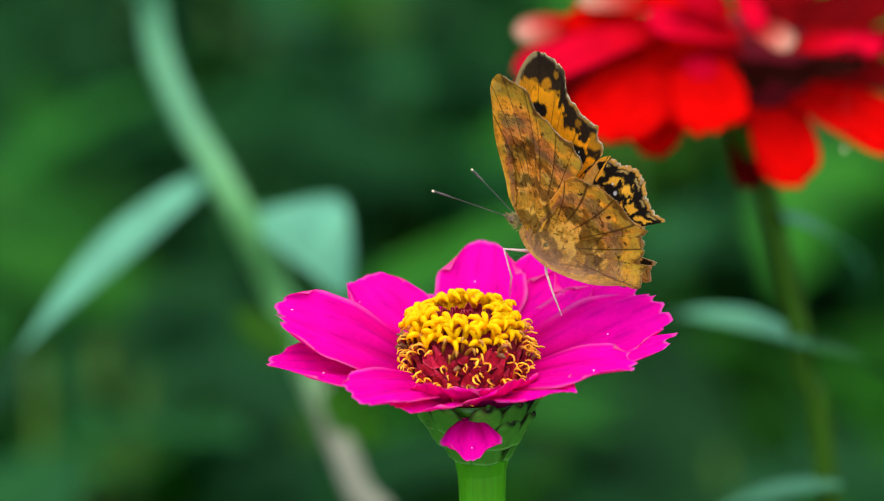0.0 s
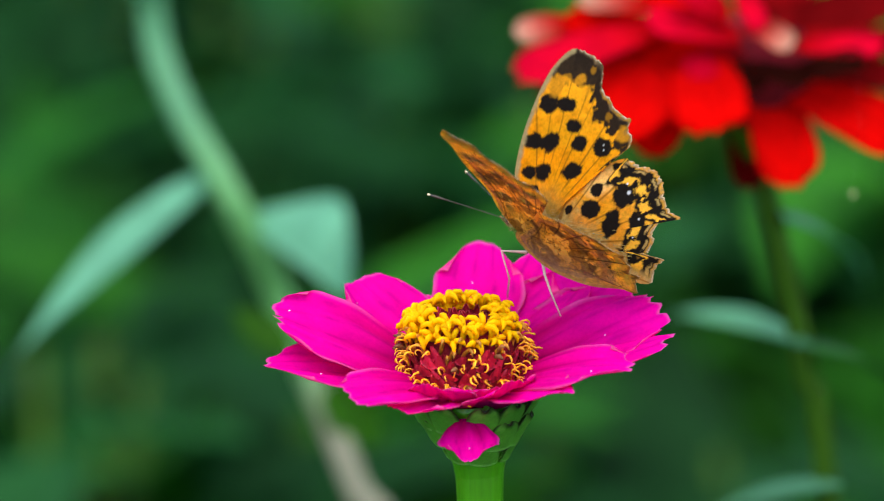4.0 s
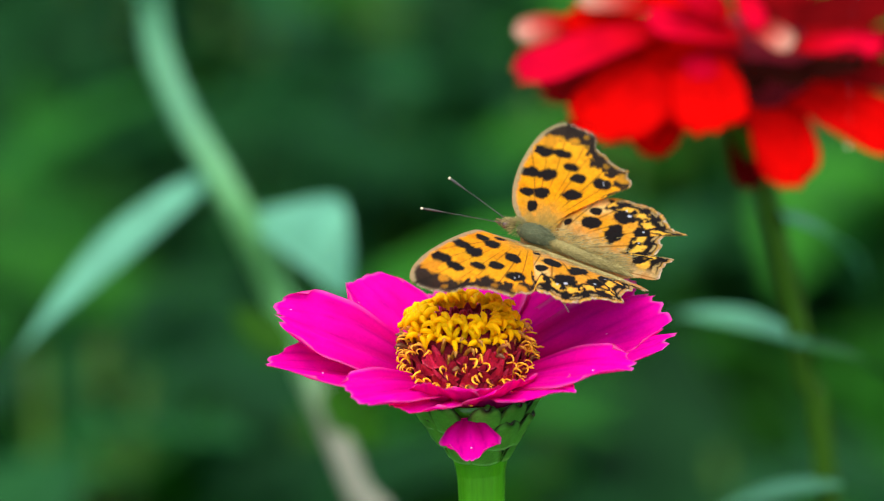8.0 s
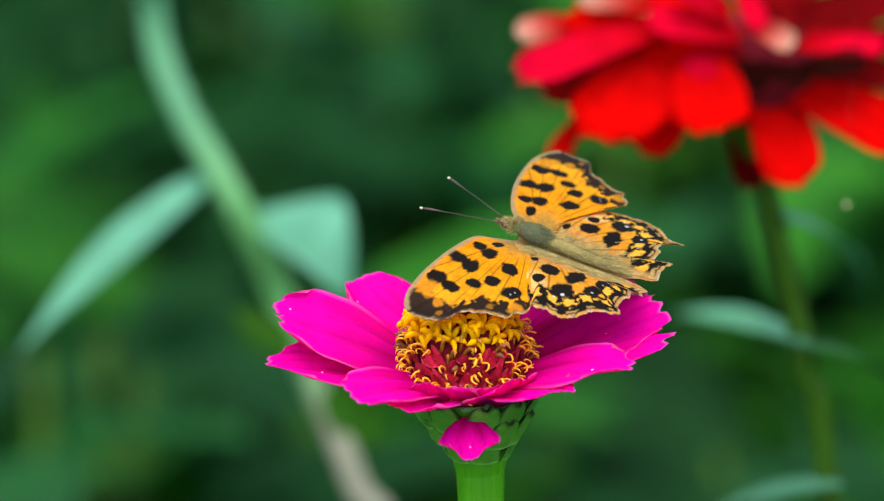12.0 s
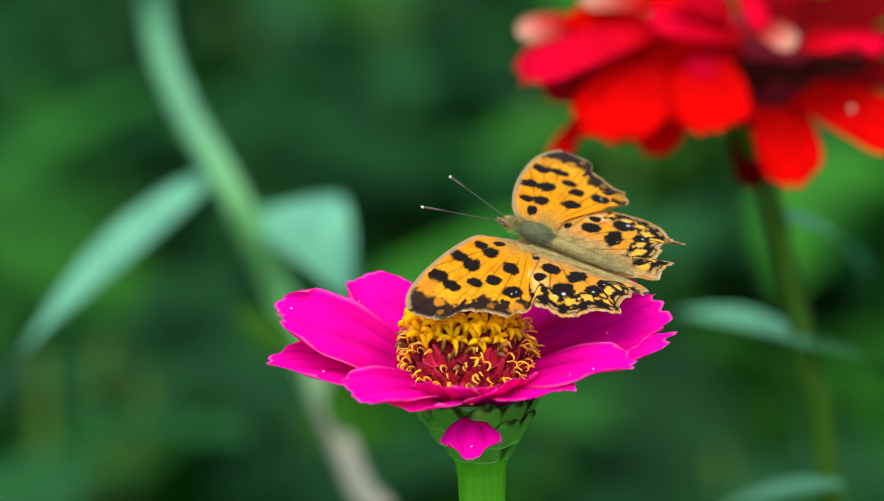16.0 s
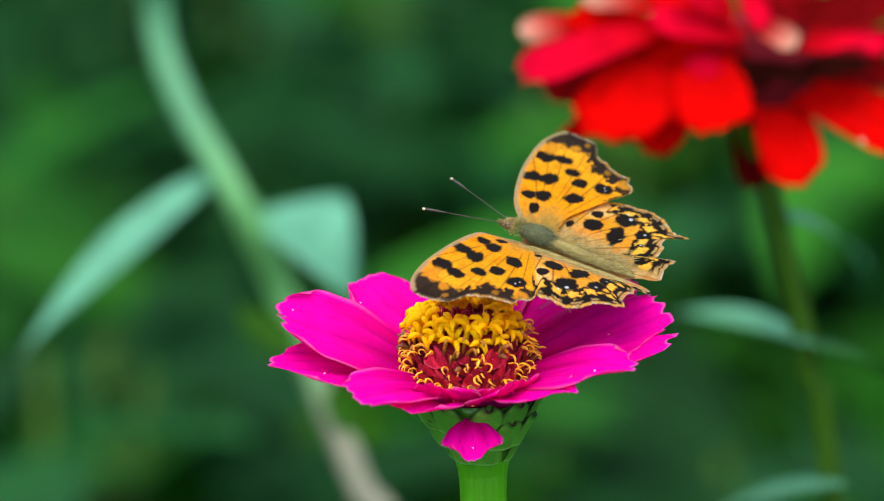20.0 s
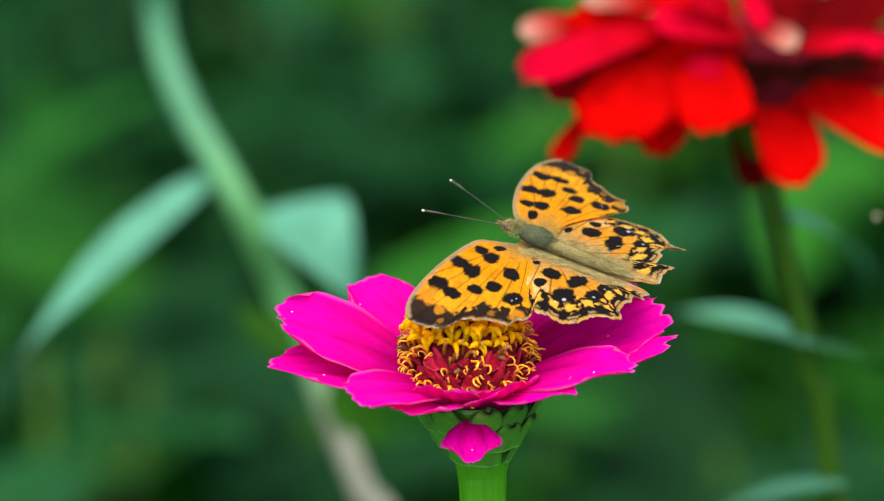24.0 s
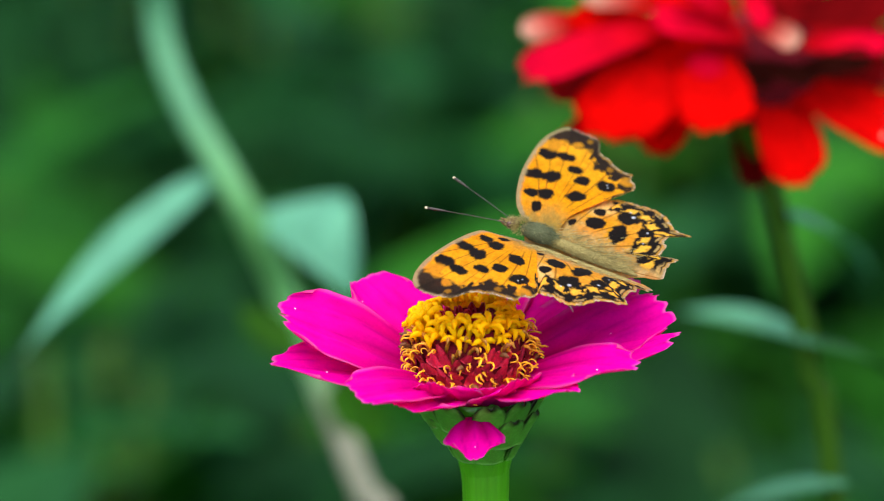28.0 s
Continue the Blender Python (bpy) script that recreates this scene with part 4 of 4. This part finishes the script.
# ---- leaves and stalks ----
def curved_stalk():
    """The pale stalk that bends over beside the flower, with its pair of leaves."""
    root = tagged(new("flower_stalk"), "pale blue-green bending stalk with two long leaves", "plant")
    k = 0.1161
    pts = [(245, -60), (263, 0), (278, 90), (324, 200), (384, 300), (424, 372), (458, 440), (490, 520), (545, 660), (590, 760), (636, 870), (720, 1050)]
    path = [spot((x - 784) * k, (444.5 - y) * k, -320 - 8 * math.sin(i)) for i, (x, y) in enumerate(pts)]
    foot = path[-1]
    path += [foot + Vector((0.03, 0.02, -0.15)), Vector((foot.x + 0.05, foot.y + 0.04, 0.0))]
    sm = spline(path, 8)
    ys = np.interp(np.arange(len(sm)), [0, 44, 56, 64, 200], [0, 0, 0.5, 1, 1])
    rad = [3.05 * MM if i < 44 else (3.4 - 0.6 * ys[i]) * MM for i in range(len(sm))]
    v, f = tube(sm, rad, 14)
    c0, c1, c2 = np.array((0.085, 0.25, 0.125)), np.array((0.14, 0.37, 0.12)), np.array((0.20, 0.20, 0.14))
    cols = []
    for i in range(len(sm)):
        w1, w2 = np.interp(i, [24, 44], [0, 1]), np.interp(i, [60, 72], [0, 1])
        cols += [(c0 * (1 - w1) + c1 * w1) * (1 - w2) + c2 * w2] * 14
    part("stem", sheet("stem", v, f, M_STEM2, np.array(cols)), M_STEM2, root, "pale green stem, greyish brown lower down")

    def at(x, y, d=-320):
        return spot((x - 784) * k, (444.5 - y) * k, d)
    for mesh, p, q, face, label in (
            (leaf_mesh("leaf", M_LEAF2, 63, 8.2, 30, 0.12), at(388, 300), at(140, 468, -295), TOWARD + UPWARD * 0.75 + RIGHT * -0.3, "long narrow arching pale leaf"),
            (leaf_mesh("leaf", M_LEAF3, 17, 7.5, 10, 0.12), at(512, 625), at(415, 545, -325), TOWARD + UPWARD * 0.6, "small yellow-green leaf"),
            (leaf_mesh("leaf", M_LEAF3, 19, 11, 20, 0.12), at(578, 690), at(700, 800, -325), TOWARD + UPWARD * 0.6, "yellow-green leaf")):
        lf = part("leaf", mesh, mesh.materials[0], root, label)
        set_leaf(lf, p, q, face)
    # the broad leaf: its upper rim runs level and then folds down to the tip
    upper = spline([at(424, 388, -319), at(500, 366, -316), at(588, 350, -310), at(614, 366, -304), at(625, 440, -300), at(622, 524, -298)], 6)
    lower = spline([at(424, 396, -319), at(474, 424, -310), at(522, 458, -302), at(562, 486, -298), at(592, 510, -297), at(620, 528, -297)], 6)
    rows = len(upper)
    pts = []
    for i in range(rows):
        for j in range(7):
            q = j / 6
            pts.append(Vector(upper[i]) * (1 - q) + Vector(lower[i]) * q + TOWARD * (3.0 * MM * math.sin(math.pi * q) * math.sin(math.pi * i / (rows - 1))))
    v, f = thick(pts, rows, 7, 0.35 * MM)
    part("leaf", sheet("leaf", v, f, M_LEAF2), M_LEAF2, root, "short broad pale leaf folded downwards")
    return root


curved_stalk()


# ---- foliage of the bed ----
def foliage_plant(x, y, height, spread, count, seed, mat, size):
    """A leafy bedding plant: a few stems and many separate leaves."""
    rnd = random.Random(seed)
    root = tagged(new("leafy_plant"), "dense dark green leafy plant out of focus in the bed", "plant", "plants of the bed")
    root.location = (x, y, 0)
    for k in range(5):
        a = rnd.uniform(0, 6.28)
        d = Vector((math.cos(a), math.sin(a), 0)) * spread * 0.6 * rnd.random()
        path = [Vector((0, 0, -0.02)), d * 0.5 + Vector((0, 0, height * 0.5)), d + Vector((0, 0, height))]
        v, f = tube(path, [0.005, 0.004, 0.002], 6)
        part("stem", sheet("stem", v, f, M_STEM3), M_STEM3, root)
    v, f = [], []
    for _ in range(count):
        a = rnd.uniform(0, 6.28)
        r = spread * math.sqrt(rnd.random())
        h = height * (0.12 + 0.95 * rnd.random() ** 0.8) * (1 - 0.45 * (r / spread) ** 2)
        p = Vector((math.cos(a) * r, math.sin(a) * r, h))
        ln = size * rnd.uniform(0.6, 1.4)
        w = ln * rnd.uniform(0.32, 0.55)
        aa = a + rnd.uniform(-1.2, 1.2)
        e = rnd.uniform(-0.7, 0.8)
        d = Vector((math.cos(aa) * math.cos(e), math.sin(aa) * math.cos(e), math.sin(e)))
        s = d.cross(Vector((rnd.uniform(-.4, .4), rnd.uniform(-.4, .4), 1))).normalized()
        n = s.cross(d)
        o = len(v)
        v += [p, p + d * ln * 0.3 + s * w * 0.9 / 2 + n * w * .15, p + d * ln * 0.3 - n * w * 0.05, p + d * ln * 0.3 - s * w * 0.9 / 2 + n * w * .15,
              p + d * ln * 0.65 + s * w * 0.8 / 2 - n * ln * .04, p + d * ln * 0.65 - n * ln * .1, p + d * ln * 0.65 - s * w * 0.8 / 2 - n * ln * .04,
              p + d * ln - n * ln * 0.2]
        f += [(o, o + 2, o + 1), (o, o + 3, o + 2), (o + 1, o + 2, o + 5, o + 4), (o + 2, o + 3, o + 6, o + 5), (o + 4, o + 5, o + 7), (o + 5, o + 6, o + 7)]
    lv = part("leaves", sheet("leaves", v, f, mat), mat, root)
    tagged(lv, kind="stuff")
    return root


rnd = random.Random(12)
n_plant = 0
for row, (y, hh) in enumerate(((0.75, 0.30), (1.10, 0.32), (1.5, 0.32), (1.95, 0.3), (2.5, 0.34), (3.1, 0.4))):
    for k in range(5 + row):
        w = 0.34 + 0.12 * row
        x = (-w + 2 * w * (k + rnd.uniform(0.2, 0.8)) / (5 + row))
        # brighter and dimmer parts of the bed are painted by choice of leaf copy
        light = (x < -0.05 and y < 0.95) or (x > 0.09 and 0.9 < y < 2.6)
        foliage_plant(x, y + rnd.uniform(-.12, .12), hh * rnd.uniform(0.75, 1.15), 0.16 + 0.02 * row, 300, 100 + n_plant, M_BACK_LIT if light else M_BACK_SHADED if (x < 0.08 and y > 1.4) or (-0.06 < x < 0.1 and y < 1.3) or (-0.02 < x < 0.2 and y < 0.9) else M_BACK, 0.075 + 0.012 * row)
        n_plant += 1
# fill-in plants, again with lit or shaded leaf colour
for x, y, h, seed, spread, mat in ((-0.03, 1.32, 0.30, 301, 0.17, M_BACK_SHADED), (0.03, 1.62, 0.28, 302, 0.17, M_BACK_SHADED), (-0.11, 0.72, 0.36, 304, 0.11, M_BACK_SHADED), (-0.06, 0.80, 0.34, 305, 0.08, M_BACK_LIT)):
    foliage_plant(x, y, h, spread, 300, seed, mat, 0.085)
# the rest of the bed, on both sides and round the feet of the flowers
rnd = random.Random(77)
for row, y in enumerate((-0.05, 0.30, 0.75, 1.10, 1.5, 1.95, 2.5, 3.1)):
    inner = 0.0 if y < 0.5 else 0.34 + 0.12 * (row - 2) + 0.14
    for side in (-1, 1):
        x = inner + 0.12
        while x < 1.5:
            foliage_plant(side * x, y + rnd.uniform(-.12, .12), 0.28 * rnd.uniform(0.75, 1.15), 0.2, 180, 500 + n_plant, rnd.choice((M_BACK, M_BACK_LIT, M_BACK_SHADED)), 0.09)
            n_plant += 1
            x += rnd.uniform(0.24, 0.32)


# ---- a speck of fluff on a thread ----
def fluff_speck():
    root = tagged(new("fluff_speck"), "tiny pale speck of fluff dangling on a silk thread", "fluff")
    rnd = random.Random(8)
    v, f = furry((0.35, 0.35, 0.35), 6, 10, 8, 0.2)
    part("seed", sheet("seed", v, f, M_CLUBT), M_CLUBT, root)
    pieces = []
    for _ in range(28):
        d = Vector((rnd.gauss(0, 1), rnd.gauss(0, 1), rnd.gauss(0, 1))).normalized()
        pieces.append(tube([d * 0.2 * MM, d * rnd.uniform(0.7, 1.1) * MM], [0.05 * MM, 0.03 * MM], 4))
    v, f = join(pieces)
    v, f = tube([Vector((0, 0, 0)), Vector((0.4, 0.2, 30)) * MM, Vector((-0.3, 0, 60)) * MM], [0.003 * MM] * 3, 4)
    part("silk_thread", sheet("silk_thread", v, f, M_FLUFF), M_FLUFF, root, "hair-thin silk thread")
    part("bristles", sheet("bristles", v, f, M_FLUFF), M_FLUFF, root, "fine white bristles")
    return root


fluff = fluff_speck()


# ---- movement ----
FRAME_EARLY = Matrix(((-0.7833, -0.5971, 0.173), (0.4381, -0.333, 0.8349), (-0.4409, 0.7299, 0.5224)))
FRAME_LATER = Matrix(((-0.8972, -0.423, 0.1268), (0.3342, -0.4625, 0.8213), (-0.2888, 0.7792, 0.5563)))
FLAP_OPENING = [(0, 6), (0.2, 13), (0.3, 19), (0.4, 24), (0.5, 33), (0.6, 46), (0.7, 59), (0.8, 72), (0.9, 85), (1, 96), (1.1, 97), (1.2, 93), (1.3, 88), (1.4, 82), (1.5, 77), (1.6, 69), (1.7, 56), (1.8, 40), (1.9, 23), (2, 9), (2.1, 6), (2.2, 4), (2.3, 7), (2.5, 11), (2.6, 15), (2.8, 33), (3, 47), (3.1, 46), (3.2, 40), (3.4, 28), (3.5, 29), (3.7, 22), (4, 38), (4.3, 72), (4.6, 90), (4.9, 93), (5.2, 74), (5.5, 50)]
FLAP_SLOW = [(5.6, 34), (5.8, 13), (6, 16), (6.2, 33), (6.3, 45), (6.5, 70), (6.8, 84), (7, 72), (7.2, 58), (7.4, 43), (7.5, 41), (7.6, 47), (7.7, 51), (7.8, 58), (7.9, 69), (8, 81), (8.1, 87), (8.2, 92), (8.3, 91), (8.4, 89), (8.5, 85), (8.6, 79), (8.7, 75), (8.8, 73), (8.9, 74), (9, 79), (9.1, 84), (9.2, 90), (9.3, 92), (9.4, 91), (9.5, 90), (9.6, 85)]
FLAP_REST = [(9.7, 81), (9.8, 77), (9.9, 76), (10, 77), (10.1, 82), (10.2, 87), (10.3, 91), (10.4, 93), (10.5, 94), (10.6, 91), (10.7, 89), (10.8, 86), (10.9, 83), (11, 84), (11.1, 87), (11.2, 90), (11.3, 92), (11.4, 93), (11.5, 93), (11.6, 92), (11.8, 88), (12, 91), (12.2, 93), (12.4, 92), (12.5, 91), (12.8, 89), (13.2, 93), (13.6, 91), (14, 94), (14.5, 95), (14.7, 96), (15, 92), (15.2, 90), (15.5, 95), (15.8, 93), (16, 91), (16.2, 93), (16.5, 96), (16.7, 93), (17, 93), (17.2, 97), (17.5, 95), (17.8, 93), (18, 96), (18.2, 96), (18.5, 93), (18.7, 92)]
FLAP_LAST = [(19, 97), (19.2, 97), (19.5, 93), (19.7, 91), (19.9, 88), (20, 84), (20.2, 79), (20.5, 89), (20.7, 90), (20.9, 84), (21, 80), (21.2, 82), (21.5, 90), (21.9, 94), (22.3, 90), (22.7, 94), (23.1, 90), (23.5, 84), (23.6, 86), (23.7, 90), (23.9, 95), (24, 93), (24.2, 92), (24.3, 89), (24.5, 88), (24.6, 91)]
FLAP_END = [(24.7, 93), (24.8, 93), (25, 91), (25.2, 88), (25.3, 92), (25.5, 92), (25.7, 85), (25.8, 83), (26, 90), (26.2, 92), (26.3, 91), (26.4, 88), (26.5, 83), (26.6, 75), (26.7, 59), (26.8, 41), (26.9, 37), (27, 40), (27.1, 48), (27.2, 59), (27.3, 76), (27.4, 85), (27.5, 91), (27.6, 91), (27.7, 90), (27.8, 88), (27.9, 86), (28, 83)]
DRIFT = [(0, 68.7, 17.2), (0.5, 67.7, 22.4), (1, 67.7, 23.9), (1.5, 67.7, 19.3), (2, 67.7, 19.4), (2.5, 68.1, 18.0), (3, 68.9, 13.4), (3.5, 70.8, 8.0), (5.5, 67.7, 18.4), (6.5, 68.4, 18.0), (7.5, 69.0, 17.9), (8.5, 69.7, 17.1), (9.5, 69.2, 13.9), (10.5, 69.4, 11.3), (11.5, 69.2, 7.4), (12.5, 68.9, 9.1), (14.5, 68.9, 18.8), (15.5, 69.4, 20.9), (16.5, 69.7, 26.0), (17.5, 70.4, 25.1), (18.5, 70.6, 23.9), (19.5, 70.9, 20.1), (20.5, 71.4, 17.2), (21.5, 72.1, 15.7), (23.5, 71.6, 13.0), (24, 73.5, 5.6), (25, 73.0, 3.7), (25.5, 70.9, 15.2), (26, 70.4, 22.9), (27, 73.8, 20.7), (28, 74.6, 19.3)]
SWAY = [(0, 0.07, -0.00), (1, -0.14, -0.08), (2, -0.23, -0.05), (3, -0.24, -0.13), (3.5, -0.23, -0.13), (5.5, -0.25, -0.13), (6, -0.02, -0.13), (7, -0.38, -0.15), (8, 0.00, -0.00), (9, -0.24, -0.02), (10, -0.23, -0.03), (11, -0.26, -0.05), (12, -0.25, 0.01), (12.5, -0.49, 0.03), (14.5, -0.35, 0.13), (15, -0.08, 0.15), (15.5, -0.03, 0.14), (16, -0.29, 0.08), (17, -0.24, -0.01), (18, -0.35, -0.03), (19, -0.25, -0.06), (20, -0.31, -0.23), (21, -0.42, -0.38), (21.5, -0.42, -0.44), (23.5, -0.50, -0.47), (24, -0.50, -0.47), (24.5, -0.67, -0.42), (25, -1.10, -0.57), (25.5, -0.73, -0.40), (26, -0.60, -0.37), (27, -0.56, -0.30), (27.5, -0.28, -0.12), (28, -0.23, -0.17)]


def motions():
    flaps = FLAP_OPENING + FLAP_SLOW + FLAP_REST + FLAP_LAST + FLAP_END
    for side, fore, rear in wings:
        rows_fore, rows_rear = [], []
        for t, a in flaps:
            w = min(1.0, max(0.0, (t - 3.5) / 2.0))
            if side > 0:
                first, then = np.interp(a, [4, 47, 96], [7, 40.6, 94.5]), np.interp(a, [13, 40, 79, 93, 97], [12, 31.6, 72.3, 86.6, 90.5])
                angle = first * (1 - w) + then * w
                lag = np.interp(angle, [8, 33, 72, 90], [-11, -9, -12.5, -14])
            else:
                first, then = np.interp(a, [4, 47, 96], [-6.5, 36.8, 88.5]), np.interp(a, [13, 40, 80, 93, 97], [6, 36.5, 77.4, 91.5, 95.5])
                angle = first * (1 - w) + then * w
                lag = np.interp(angle, [-5, 33, 77, 92], [-3, -12, -9.5, -11.5])
            sweep = np.interp(angle, [0, 35, 75], [0, 2.5, 0])
            angle -= side * 2.5 * max(0.0, 1 - abs(t - 25) / 0.6)
            rows_fore.append((t, pose(0, side * 0.10 * MM, 0, side * (90 - angle)) @ pose(0, 0, 0, 0, 0, -side * sweep)))
            rows_rear.append((t, pose(0, side * 0.10 * MM, -0.1 * MM, side * (90 - angle - lag))))
        walk(fore, rows_fore)
        walk(rear, rows_rear)
    view = Matrix((RIGHT, UPWARD, TOWARD)).transposed()
    rows = []
    for t, dx, dy in SWAY:
        w = min(1.0, max(0.0, (t - 3.5) / 2.0))
        early, later = (view @ FRAME_EARLY).to_quaternion(), (view @ FRAME_LATER).to_quaternion()
        turn = early.slerp(later, w).to_matrix().to_4x4()
        right, up = 14.3 * (1 - w) + 13.85 * w, 2.2 * (1 - w) + 2.0 * w
        turn.translation = spot(right + dx, up + dy, BUTTERFLY_NEAR)
        rows.append((t, turn))
    walk(butterfly, rows)
    walk(fluff, [(t, Matrix.Translation(spot(x, y, -130))) for t, x, y in DRIFT])
    walk(zinnia, [(t, Matrix.Translation(HEAD + RIGHT * dx * MM + UPWARD * dy * MM)) for t, dx, dy in SWAY])


BUTTERFLY_NEAR = -5.5
motions()
